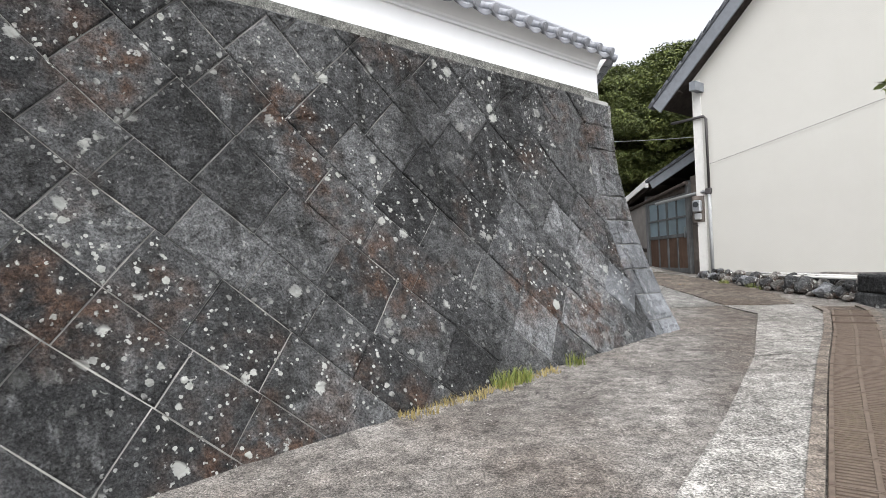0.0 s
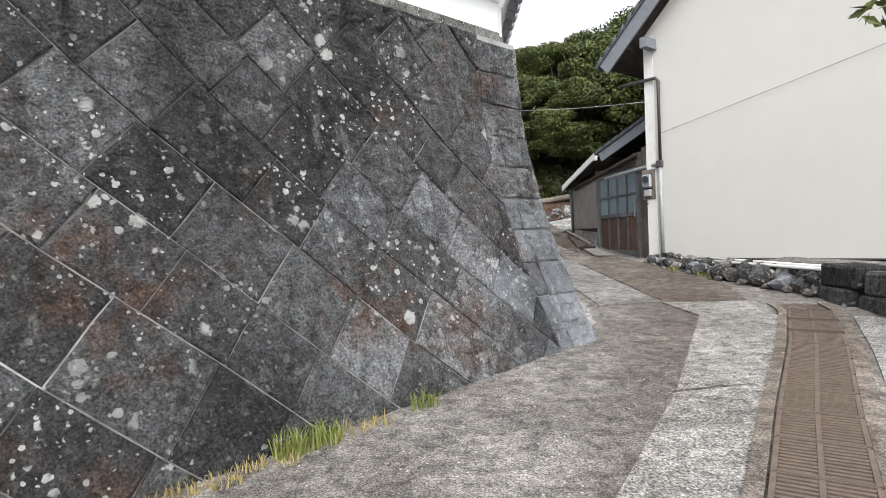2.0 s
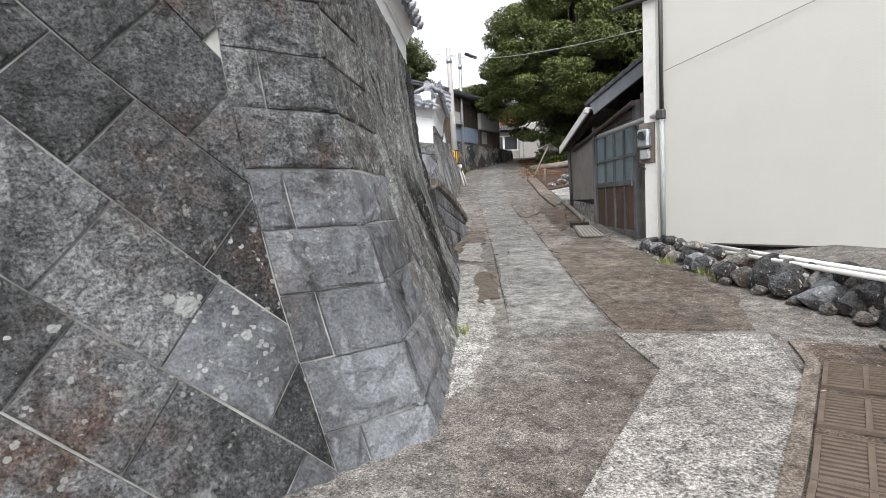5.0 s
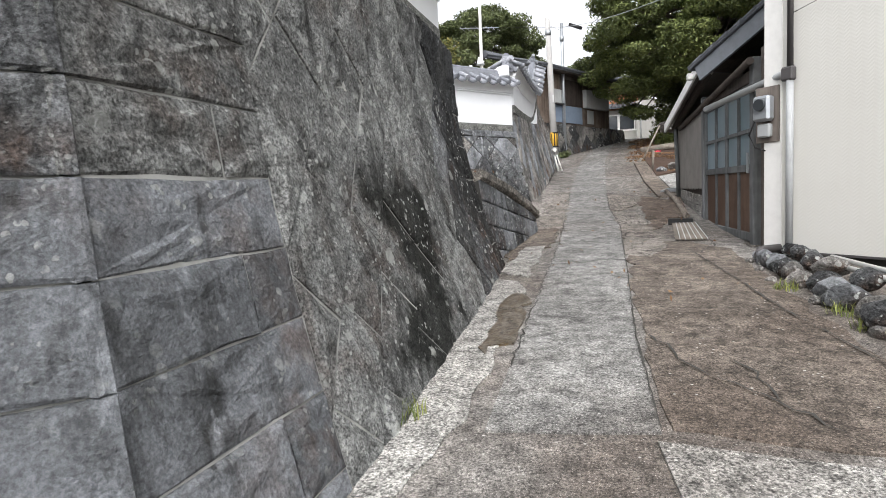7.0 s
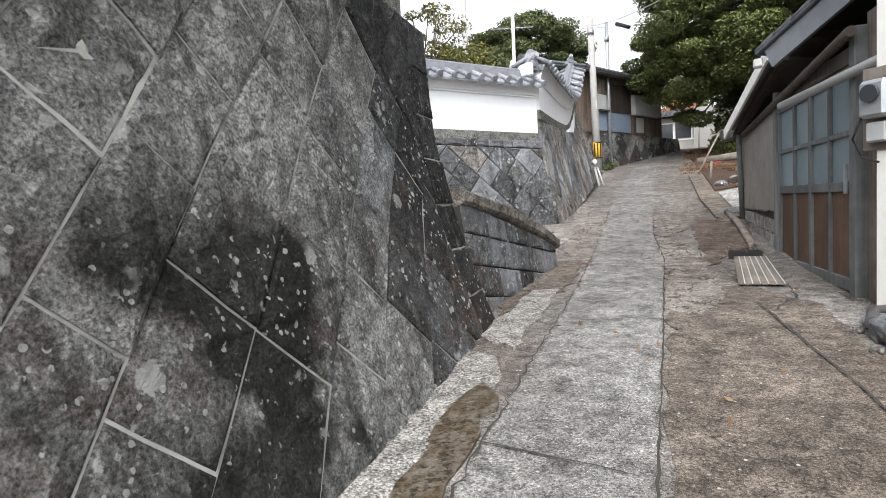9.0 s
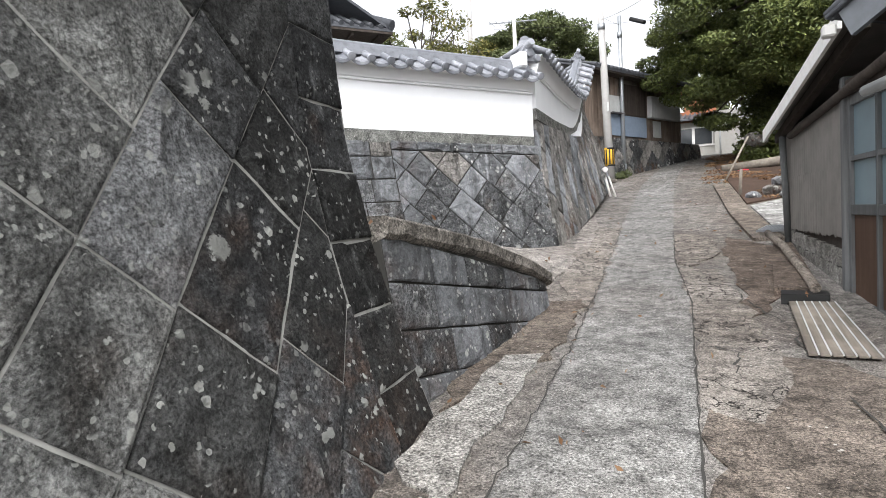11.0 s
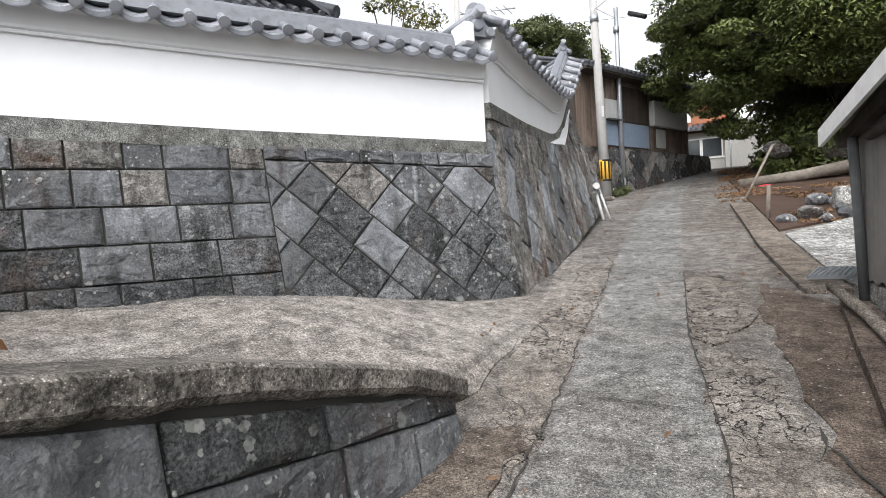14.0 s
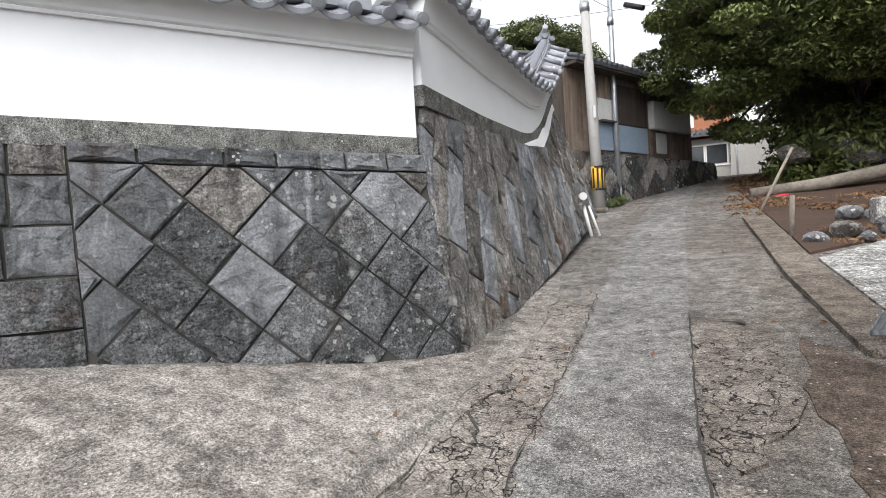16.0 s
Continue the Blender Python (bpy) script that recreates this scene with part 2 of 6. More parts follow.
FRAMEWOOD = wood_material("weathered_grey_frame", (0.085, 0.088, 0.088), (0.17, 0.175, 0.175))
SHEDWOOD = wood_material("old_shed_board", (0.10, 0.085, 0.075), (0.23, 0.20, 0.175))
REDWOOD = wood_material("rusty_shed_board", (0.10, 0.07, 0.052), (0.25, 0.20, 0.165))
LOGWOOD = wood_material("bleached_plank", (0.14, 0.12, 0.10), (0.30, 0.265, 0.22), 1)
TINWALL = plain_material("stained_tin", (0.22, 0.205, 0.19), 0.7, 0.0, 0.6, 0.2, 4)
BLUE = plain_material("faded_blue_sheet", (0.24, 0.30, 0.38), 0.6, 0, 0.3)
PALESHEET = plain_material("pale_grey_sheet", (0.52, 0.53, 0.52), 0.6, 0, 0.3)
CONCRETE_POLE = plain_material("pole_concrete", (0.40, 0.39, 0.375), 0.85, 0, 0.3, 0.3, 6)
STEEL = plain_material("galvanised_steel", (0.42, 0.44, 0.46), 0.4, 0.7, 0.3)
RUST = plain_material("rusty_iron", (0.15, 0.115, 0.09), 0.8, 0.1, 0.6, 0.6, 12)
BLACK = plain_material("black_rubber", (0.02, 0.02, 0.02), 0.6, 0, 0.2)
YELLOW = plain_material("yellow_plate", (0.62, 0.36, 0.03), 0.5, 0, 0.3)
ORANGE = plain_material("orange_wall", (0.36, 0.15, 0.08), 0.8, 0, 0.3)
BLOCK = concrete_material("concrete_block", (0.36, 0.35, 0.33), (0.24, 0.23, 0.21), 0.2, 0.6, 1.0)
FARWALL = plain_material("cream_far_wall", (0.36, 0.35, 0.32), 0.85, 0, 0.3)


def glass_material(name, colour, rough=0.15):
    k = Mat(name, rough, 0.0, 0.6)
    c = k.mix(k.ramp(k.noise(1.5, 3), 0.35, 0.7), colour, tuple(v * 0.7 for v in colour))
    return k.done(c)


FROSTED = glass_material("frosted_blue_glass", (0.17, 0.235, 0.265), 0.35)
DARKGLASS = glass_material("dark_window_glass", (0.05, 0.055, 0.06), 0.1)


def leaf_material(name, a, b):
    k = Mat(name, 0.55, 0.0, 0.35)
    c = k.mix(k.island(), a, b)
    c = k.mix(k.ramp(k.noise(0.7, 3), 0.4, 0.65, 0.0, 0.6), c, tuple(v * 0.45 for v in a))
    return k.done(c)


LEAF = leaf_material("evergreen_leaf", (0.055, 0.075, 0.02), (0.16, 0.185, 0.05))
LEAF_2 = leaf_material("hill_leaf", (0.075, 0.095, 0.035), (0.15, 0.175, 0.065))
LEAF_3 = leaf_material("autumn_leaf", (0.10, 0.12, 0.03), (0.24, 0.21, 0.06))
GRASS = leaf_material("grass_blade", (0.10, 0.14, 0.03), (0.28, 0.29, 0.08))
STRAW = leaf_material("dry_grass_blade", (0.26, 0.20, 0.07), (0.36, 0.30, 0.13))
LITTER = leaf_material("fallen_leaf", (0.15, 0.075, 0.035), (0.26, 0.16, 0.08))
BARK = wood_material("bark", (0.05, 0.042, 0.035), (0.12, 0.10, 0.085))


# ---- mesh helpers ----
def part(name, bm, material, parent=None, label="", smooth=False):
    me = bpy.data.meshes.new(name)
    bm.normal_update()
    if smooth:
        for f in bm.faces:
            f.smooth = True
    bm.to_mesh(me)
    bm.free()
    me.materials.append(material)
    ob = new(name, me)
    if parent is not None:
        ob.parent = parent
    if label:
        ob["label"] = label
    return ob


def thing(name, label, category, group="", kind="", at=(0, 0, 0)):
    ob = new(name)
    ob.empty_display_size = 0.1
    ob.location = at
    return tagged(ob, label, category, group, kind)


def V(*a):
    return Vector(a)


def add_box(bm, o, ax, ay, az, bevel=0.0):
    """A box from corner o along three edge vectors."""
    o, ax, ay, az = Vector(o), Vector(ax), Vector(ay), Vector(az)
    if ax.cross(ay).dot(az) < 0:
        o, ax = o + ax, -ax
    vs = [bm.verts.new(o + ax * i + ay * j + az * k) for k in (0, 1) for j in (0, 1) for i in (0, 1)]
    fs = [bm.faces.new([vs[i] for i in q]) for q in ((0, 2, 3, 1), (4, 5, 7, 6), (0, 1, 5, 4), (2, 6, 7, 3), (0, 4, 6, 2), (1, 3, 7, 5))]
    if bevel:
        es = {e for f in fs for e in f.edges}
        bmesh.ops.bevel(bm, geom=list(es), offset=bevel, segments=1, affect="EDGES")


def box(o, ax, ay, az, bevel=0.0):
    bm = bmesh.new()
    add_box(bm, o, ax, ay, az, bevel)
    return bm


def add_tube(bm, pts, r, n=10, r2=None):
    pts = [Vector(p) for p in pts]
    rings = []
    for i, p in enumerate(pts):
        d = (pts[min(i + 1, len(pts) - 1)] - pts[max(i - 1, 0)]).normalized()
        side = d.cross(V(0, 0, 1))
        if side.length < 1e-3:
            side = d.cross(V(1, 0, 0))
        side.normalize()
        up = side.cross(d)
        f = i / max(1, len(pts) - 1)
        rr = r if r2 is None else r + (r2 - r) * f
        rings.append([bm.verts.new(p + (side * math.cos(a) + up * math.sin(a)) * rr) for a in [2 * math.pi * j / n for j in range(n)]])
    for a, b in zip(rings, rings[1:]):
        for j in range(n):
            f = bm.faces.new((a[j], a[(j + 1) % n], b[(j + 1) % n], b[j]))
            f.smooth = True
    bm.faces.new(rings[0][::-1])
    bm.faces.new(rings[-1])


def tube(pts, r, n=10, r2=None):
    bm = bmesh.new()
    add_tube(bm, pts, r, n, r2)
    bmesh.ops.recalc_face_normals(bm, faces=bm.faces)
    return bm


def prism(poly, z0, z1):
    """A flat polygon (counter-clockwise) from z0 up to z1; either may be a function of x and y."""
    bm = bmesh.new()
    lo = [bm.verts.new((x, y, z0(x, y) if callable(z0) else z0)) for x, y in poly]
    hi = [bm.verts.new((x, y, z1(x, y) if callable(z1) else z1)) for x, y in poly]
    bm.faces.new(lo[::-1])
    bm.faces.new(hi)
    for i in range(len(poly)):
        j = (i + 1) % len(poly)
        bm.faces.new((lo[i], lo[j], hi[j], hi[i]))
    bmesh.ops.recalc_face_normals(bm, faces=bm.faces)
    return bm


def interp(x, xs, ys):
    return float(np.interp(x, xs, ys))


# ---- the lie of the land ----
GY = (-40, -10, 0, 4.3, 6.7, 8.9, 11.5, 13, 16.5, 18, 19.6, 21.4, 22.4, 26.4, 28.6, 33, 39, 46, 60, 120)
GZ = (-2.5, -0.6, 0, 0.25, 0.40, 0.53, 0.72, 0.82, 1.02, 1.14, 1.33, 1.5, 1.62, 2.27, 2.6, 3.3, 4.2, 4.75, 5.2, 7.0)


def ground_z(x, y):
    z = interp(y, GY, GZ)
    if x < 1.9 and y > 17.0:
        side = 1.9 - max(x, -2.5)
        z += interp(y, (17.0, 19.0, 22, 24.5), (0.0, 0.12, 0.12, 0.0)) * min(side, 2.0)
    if x < 1.9:
        # the side alley climbs away from the road
        deep = interp(y, (14.3, 15.0, 18.2, 20.5), (0.0, 1.0, 1.0, 0.0))
        if x < 1.50:
            z += deep * (0.12 + 0.19 * min(1.50 - x, 4.0) + 0.11 * max(0.0, 17.7 - y))
    if x < 1.50:
        # and lies level with the coping of the low wall
        z = max(z, interp(y, (13.7, 14.3, 15.0, 16.0, 17.2, 17.8, 18.3), (-9.0, 2.2, 2.08, 1.92, 1.60, 1.38, 1.0)) - 0.05 * min(1.5 - x, 4.0) if 13.7 < y < 18.3 else z)
    if x > 4.9:
        # terrace under the house
        z += interp(x - 0.0, (4.9, 6.2, 7.0), (0.0, 0.0, 0.2)) * interp(y, (5, 9, 14, 18), (0, 1, 1, 0))
    if x > 4.2 and y > 29:
        z += min(x - 4.2, 6.0) * 0.26 * interp(y, (32, 35.5), (0, 1))
    return z


def build_ground():
    xs = sorted({round(v, 3) for v in [*np.arange(-4, 9.01, 0.25), *np.arange(-60, 80, 6.0), *np.arange(-12, 14, 1.0), 1.48, 1.52, -400, 400]})
    ys = sorted({round(v, 3) for v in [*np.arange(-3, 34, 0.3), *np.arange(-40, 120, 5.0), *np.arange(34, 52, 1.0), -300, 700]})
    bm = bmesh.new()
    grid = [[bm.verts.new((x, y, ground_z(x, y) + (noise.noise((x * 1.3, y * 1.3, 0)) * 0.012))) for x in xs] for y in ys]
    for a, b in zip(grid, grid[1:]):
        for i in range(len(xs) - 1):
            bm.faces.new((a[i], a[i + 1], b[i + 1], b[i]))
    return tagged(part("ground", bm, ROAD, smooth=True), "weathered grey-brown concrete lane climbing uphill", "ground", kind="structure")


build_ground()


def patch(name, poly, material, label, lift=0.006, thick=0.05, category="pavement", step=0.35, kind="structure", ragged=0.0):
    """A slab that follows the ground: a fine grid clipped to the polygon, with a thin edge."""
    bm = bmesh.new()
    pts = []
    m = len(poly)
    for i in range(m):
        a, b = Vector(poly[i]), Vector(poly[(i + 1) % m])
        k = max(1, int((b - a).length / (0.16 if ragged else step)))
        for j in range(k):
            p = a.lerp(b, j / k)
            if ragged and j:
                w = noise.noise_vector((p.x * 3.1, p.y * 3.1, 2.0)) * ragged + noise.noise_vector((p.x * 9, p.y * 9, 5.0)) * ragged * 0.4
                p = p + Vector((w.x, w.y))
            pts.append(p)
    vs = [bm.verts.new((p[0], p[1], 0)) for p in pts]
    bm.faces.new(vs)
    bm.normal_update()
    if bm.faces[:][0].normal.z < 0:
        bmesh.ops.reverse_faces(bm, faces=bm.faces[:])
    lo = [min(p[i] for p in pts) for i in (0, 1)]
    hi = [max(p[i] for p in pts) for i in (0, 1)]
    for ax in (0, 1):
        v = math.ceil(lo[ax] / step) * step
        while v < hi[ax]:
            co, no = [0, 0, 0], [0, 0, 0]
            co[ax], no[ax] = v, 1
            bmesh.ops.bisect_plane(bm, geom=bm.verts[:] + bm.edges[:] + bm.faces[:], plane_co=co, plane_no=no)
            v += step
    for v in bm.verts:
        v.co.z = ground_z(v.co.x, v.co.y) + lift + 0.008 + noise.noise((v.co.x * 1.3, v.co.y * 1.3, 0)) * 0.012
    edge = [e for e in bm.edges if e.is_boundary]
    got = bmesh.ops.extrude_edge_only(bm, edges=edge)
    for v in got["geom"]:
        if isinstance(v, bmesh.types.BMVert):
            v.co.z -= thick
    bmesh.ops.recalc_face_normals(bm, faces=bm.faces)
    top = [f for f in bm.faces if abs(f.normal.z) > 0.7]
    if sum(f.normal.z for f in top) < 0:
        bmesh.ops.reverse_faces(bm, faces=bm.faces[:])
    return tagged(part(name, bm, material), label, category, kind=kind)


# ---- stone walls ----
def clip(poly, a, b, c):
    """Keeps the part of the polygon with a*u + b*v <= c."""
    out = []
    for i, p in enumerate(poly):
        q = poly[(i + 1) % len(poly)]
        dp, dq = a * p[0] + b * p[1] - c, a * q[0] + b * q[1] - c
        if dp <= 0:
            out.append(p)
        if (dp < 0 < dq) or (dq < 0 < dp):
            s = dp / (dp - dq)
            out.append((p[0] + s * (q[0] - p[0]), p[1] + s * (q[1] - p[1])))
    return out


def area(poly):
    return 0.5 * sum(p[0] * q[1] - q[0] * p[1] for p, q in zip(poly, poly[1:] + poly[:1]))


def stone_mesh(poly, place, rnd, gap=0.006, rough=0.018):
    """One stone: a polygon in wall coordinates, with a chamfer and an uneven face, carried onto the wall by place()."""
    n = len(poly)
    cu, cv = sum(p[0] for p in poly) / n, sum(p[1] for p in poly) / n
    size = math.sqrt(abs(area(poly)))
    proud = rnd.uniform(-0.008, 0.012)
    # split long sides so that the stone follows the curve of the wall and its edges are not dead straight
    fine = []
    for i in range(n):
        p, q = poly[i], poly[(i + 1) % n]
        k = max(1, int(math.hypot(q[0] - p[0], q[1] - p[1]) / 0.17))
        for j in range(k):
            s = j / k
            fine.append((p[0] + s * (q[0] - p[0]), p[1] + s * (q[1] - p[1]), 0 if j == 0 else 1))
    bm = bmesh.new()
    rings = []
    for inset, depth, jit in ((gap, -0.07, 0.0), (gap, proud - 0.008, 0.2), (gap + 0.016, proud + 0.002, 0.3), (-1, proud + 0.006, 0.8)):
        ring = []
        for u, v, mid in fine:
            du, dv = cu - u, cv - v
            d = math.hypot(du, dv) or 1
            k = 0.5 if inset < 0 else min(inset * 1.35 / d, 0.4)
            w = noise.noise((u * 6.1, v * 6.1, 3.3)) * 0.006 * mid
            ring.append(bm.verts.new(place(u + du * k + w, v + dv * k + w, depth + rnd.uniform(-0.6, 1) * rough * jit)))
        rings.append(ring)
    m = len(fine)
    for a, b in zip(rings, rings[1:]):
        for i in range(m):
            bm.faces.new((a[i], a[(i + 1) % m], b[(i + 1) % m], b[i]))
    mid = bm.verts.new(place(cu, cv, proud + rnd.uniform(-0.3, 1) * rough))
    for i in range(m):
        bm.faces.new((rings[-1][i], rings[-1][(i + 1) % m], mid))
    bmesh.ops.recalc_face_normals(bm, faces=bm.faces)
    return bm


def diamond_polys(u0, u1, low, high, rnd, w=0.44, long=(0.46, 0.72), tilt=45.0, lattice=True):
    """Stones laid in slanting courses; low and high are functions of u. In a lattice the stones share their corners."""
    c, s = math.cos(radians(tilt)), math.sin(radians(tilt))
    vmin, vmax = min(low(u0), low(u1)), max(high(u0), high(u1))
    reach = (u1 - u0) + (vmax - vmin) + 2
    mu, mv = (u0 + u1) / 2, (vmin + vmax) / 2
    raws = []
    if lattice:
        m = (long[0] + long[1]) / 2
        n = int(reach / min(m, w)) + 2
        # each course bends a little, and stones differ in length and in the offset of their joints
        course = [(j * w + rnd.uniform(-0.10, 0.10) * w) for j in range(-n, n + 1)]
        bend = [rnd.uniform(0, 6.28) for _ in course]
        cuts = []
        for _ in course:
            d = rnd.choice((0.0, 0.0, 0.2, -0.2, 0.1)) * m
            cuts.append([i * m + d + rnd.uniform(-0.16, 0.16) * m for i in range(-n, n + 1)])

        def wob(j, p):
            return course[j] + 0.035 * w * math.sin(p * 2.1 + bend[j])

        for j in range(len(course) - 1):
            for i in range(len(cuts[j]) - 1):
                a, b = cuts[j][i], cuts[j][i + 1]
                raws.append([(a, wob(j, a)), (b, wob(j, b)), (b, wob(j + 1, b)), (a, wob(j + 1, a))])
    else:
        q = -reach
        while q < reach:
            h = w * rnd.uniform(0.85, 1.2)
            p = -reach - rnd.uniform(0, 0.5)
            while p < reach:
                l = rnd.uniform(*long)
                raws.append([(p, q), (p + l, q), (p + l, q + h), (p, q + h)])
                p += l
            q += h
    polys = []
    for raw in raws:
        poly = [(mu + a * c - b * s, mv + a * s + b * c) for a, b in raw]
        poly = clip(poly, -1, 0, -u0)
        poly = clip(poly, 1, 0, u1) if len(poly) > 2 else []
        for f, sg in ((high, 1), (low, -1)):
            if len(poly) > 2:
                g = (f(u1) - f(u0)) / (u1 - u0)
                poly = clip(poly, -g * sg, sg, sg * (f(u0) - g * u0))
        if len(poly) > 2 and abs(area(poly)) > 0.012:
            polys.append(poly)
    return polys


def course_polys(u0, u1, low, high, rnd, h=0.38, long=(0.35, 0.7)):
    """Level courses of squared stones."""
    polys = []
    base = min(low(u0), low(u1))
    top = max(high(u0), high(u1))
    n = max(1, round((top - base) / h))
    for i in range(n):
        a, b = base + (top - base) * i / n, base + (top - base) * (i + 1) / n
        u = u0
        while u < u1 - 0.02:
            l = rnd.uniform(*long)
            if u + l > u1 - long[0] * 0.5:
                l = u1 - u
            e = rnd.uniform(-0.02, 0.02)
            poly = [(u, a), (u + l, a), (u + l, b), (u, b)]
            for f, sg in ((high, 1), (low, -1)):
                if len(poly) > 2:
                    g = (f(u1) - f(u0)) / (u1 - u0)
                    poly = clip(poly, -g * sg, sg, sg * (f(u0) - g * u0))
            if len(poly) > 2 and abs(area(poly)) > 0.008:
                polys.append(poly)
            u += l
    return polys


def backing(place, u0, u1, low, high, depth, nu=24, nv=10, thick=0.45):
    """The bed of mortar behind the stones."""
    bm = bmesh.new()
    grids = []
    for d in (depth, depth - thick):
        grids.append([[bm.verts.new(place(u, low(u) + (high(u) - low(u)) * j / nv, d)) for j in range(nv + 1)] for u in [u0 + (u1 - u0) * i / nu for i in range(nu + 1)]])
    for g in grids:
        for i in range(nu):
            for j in range(nv):
                bm.faces.new((g[i][j], g[i + 1][j], g[i + 1][j + 1], g[i][j + 1]))
    a, b = grids
    for i in range(nu):
        for j in (0, nv):
            bm.faces.new((a[i][j], a[i + 1][j], b[i + 1][j], b[i][j]))
    for i in (0, nu):
        for j in range(nv):
            bm.faces.new((a[i][j], a[i][j + 1], b[i][j + 1], b[i][j]))
    bmesh.ops.recalc_face_normals(bm, faces=bm.faces)
    return bm


def stone_wall(name, label, place, polys, bed, rnd, materials, gap=0.006, rough=0.018):
    wall = thing(name, label, "wall", kind="structure")
    part("mortar_bed", bed, MORTAR if gap < 0.008 else JOINT, wall)
    for poly in polys:
        if area(poly) < 0:
            poly = poly[::-1]
        mid_u = sum(p[0] for p in poly) / len(poly)
        part("stone", stone_mesh(poly, place, rnd, gap, rough), materials(mid_u, sum(p[1] for p in poly) / len(poly)) if callable(materials) else rnd.choice(materials), wall)
    return wall


# castle-like wall round the corner plot: slanting courses, face curving inwards as it rises
FH = (-1.0, 0, 0.6, 1.0, 1.6, 2.2, 2.6, 3.0, 3.4)
FD = (-0.45, 0, 0.26, 0.41, 0.60, 0.74, 0.79, 0.82, 0.83)
CORNER = V(2.45, 8.12, 0)
DA, NA = V(0.695, 0.719, 0), V(0.719, -0.695, 0)
DB, NB = V(-0.055, 0.9985, 0), V(0.9985, 0.055, 0)
LB, TOP = 6.46, 3.77


def fan(z):
    return interp(z - 0.43, FH, FD)


def arris(z):
    """The corner edge, where the two battered faces meet."""
    f = fan(z)
    return CORNER + V(-0.895 * f, 0.895 * f * 0.58, z)


def place_a(u, z, d):
    return arris(z) - DA * u + NA * d


def place_b(u, z, d):
    f = fan(z)
    p = CORNER + DB * u + NB * -f
    e = arris(z)
    k = max(0.0, 1 - u / LB)
    return V(p.x + (e.x - p.x) * k + d, e.y * k + (CORNER.y + DB.y * LB) * (1 - k), z)


rnd = random.Random(5)
LA = 12.0


def low_a(u):
    return 0.30 - 0.045 * u


def low_b(u):
    return 0.36 + 0.07 * u


def top_flat(u):
    return TOP


quoin = [[(0.0, a), (w, a), (w, b), (0.0, b)] for a, b, w in [(0.30 + 0.342 * i, 0.30 + 0.342 * (i + 1), (0.42, 0.62)[i % 2]) for i in range(10)]]
quoin2 = [[(0.0, a), (w, a), (w, b), (0.0, b)] for a, b, w in [(0.30 + 0.342 * i, 0.30 + 0.342 * (i + 1), (1.15, 0.8)[i % 2]) for i in range(10)]]
quoin += [[(0.42, a), (0.62, a), (0.62, b), (0.42, b)] for a, b in [(0.30 + 0.342 * i, 0.30 + 0.342 * (i + 1)) for i in range(0, 10, 2)]]
quoin2 += [[(0.8, a), (1.15, a), (1.15, b), (0.8, b)] for a, b in [(0.30 + 0.342 * i, 0.30 + 0.342 * (i + 1)) for i in range(1, 10, 2)]]
polys_a = diamond_polys(0.62, LA, low_a, lambda u: TOP - 0.0, rnd, w=0.52, long=(0.56, 0.6))
stone_wall("wall_1", "tall battered wall of dark hewn stones in slanting courses, spotted with lichen", place_a, polys_a + [[(u if u else -0.035, v) for u, v in q] for q in quoin],
           backing(place_a, 0.03, LA, low_a, top_flat, -0.021, 48, 20), rnd, lambda u, v: STONE_SMOOTH if (u < 0.62 and v < 2.0) or (u < 2.0 and v < 1.4 and rnd.random() < 0.4) else (STONE_MID if u < 0.7 or (u < 3.0 and v < 2.2 and rnd.random() < 0.6) else STONE), 0.005, 0.032)
polys_b = diamond_polys(1.15, LB - 0.55, low_b, top_flat, rnd, w=0.52, long=(0.62, 0.68), tilt=50)
end_b = course_polys(LB - 0.55, LB, low_b, top_flat, rnd, 0.42, (0.5, 0.6))
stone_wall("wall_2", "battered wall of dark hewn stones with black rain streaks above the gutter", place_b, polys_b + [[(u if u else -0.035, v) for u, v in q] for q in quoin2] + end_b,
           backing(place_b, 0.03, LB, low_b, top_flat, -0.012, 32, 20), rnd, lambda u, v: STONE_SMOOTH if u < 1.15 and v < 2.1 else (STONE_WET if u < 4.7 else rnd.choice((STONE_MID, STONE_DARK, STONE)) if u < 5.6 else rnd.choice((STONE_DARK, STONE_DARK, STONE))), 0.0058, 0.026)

# end face of the corner plot on the alley, and the fill of the plot behind the walls


def place_c(u, z, d):
    p = place_b(LB, z, -0.02)
    return V(p.x - u, p.y + d + 0.0, z)


stone_wall("wall_3", "end face of the dark stone wall on the side alley", place_c, course_polys(0.0, 6.0, lambda u: 0.9, top_flat, rnd, 0.45, (0.5, 0.9)),
           backing(place_c, 0.02, 6.0, lambda u: 0.9, top_flat, -0.02), rnd, [STONE], 0.005)

# low ramp wall with a rough coping, running on from the tall wall down to the road
RAMP0, RAMP1 = V(1.565, 14.56, 0), V(1.66, 17.6, 0)
RD = (RAMP1 - RAMP0).normalized()
RN = V(RD.y, -RD.x, 0)
RL = (RAMP1 - RAMP0).length


def place_r(u, z, d):
    z = z - 0.16 * u
    p = RAMP0 + RD * u + RN * (d + 0.14 * max(0.0, 2.2 - z))
    return V(p.x, p.y, z)


def ramp_top(u):
    return interp(u, (0, 0.4, 1.44, 2.64, 3.34), (2.20, 2.14, 1.96, 1.66, 1.40))


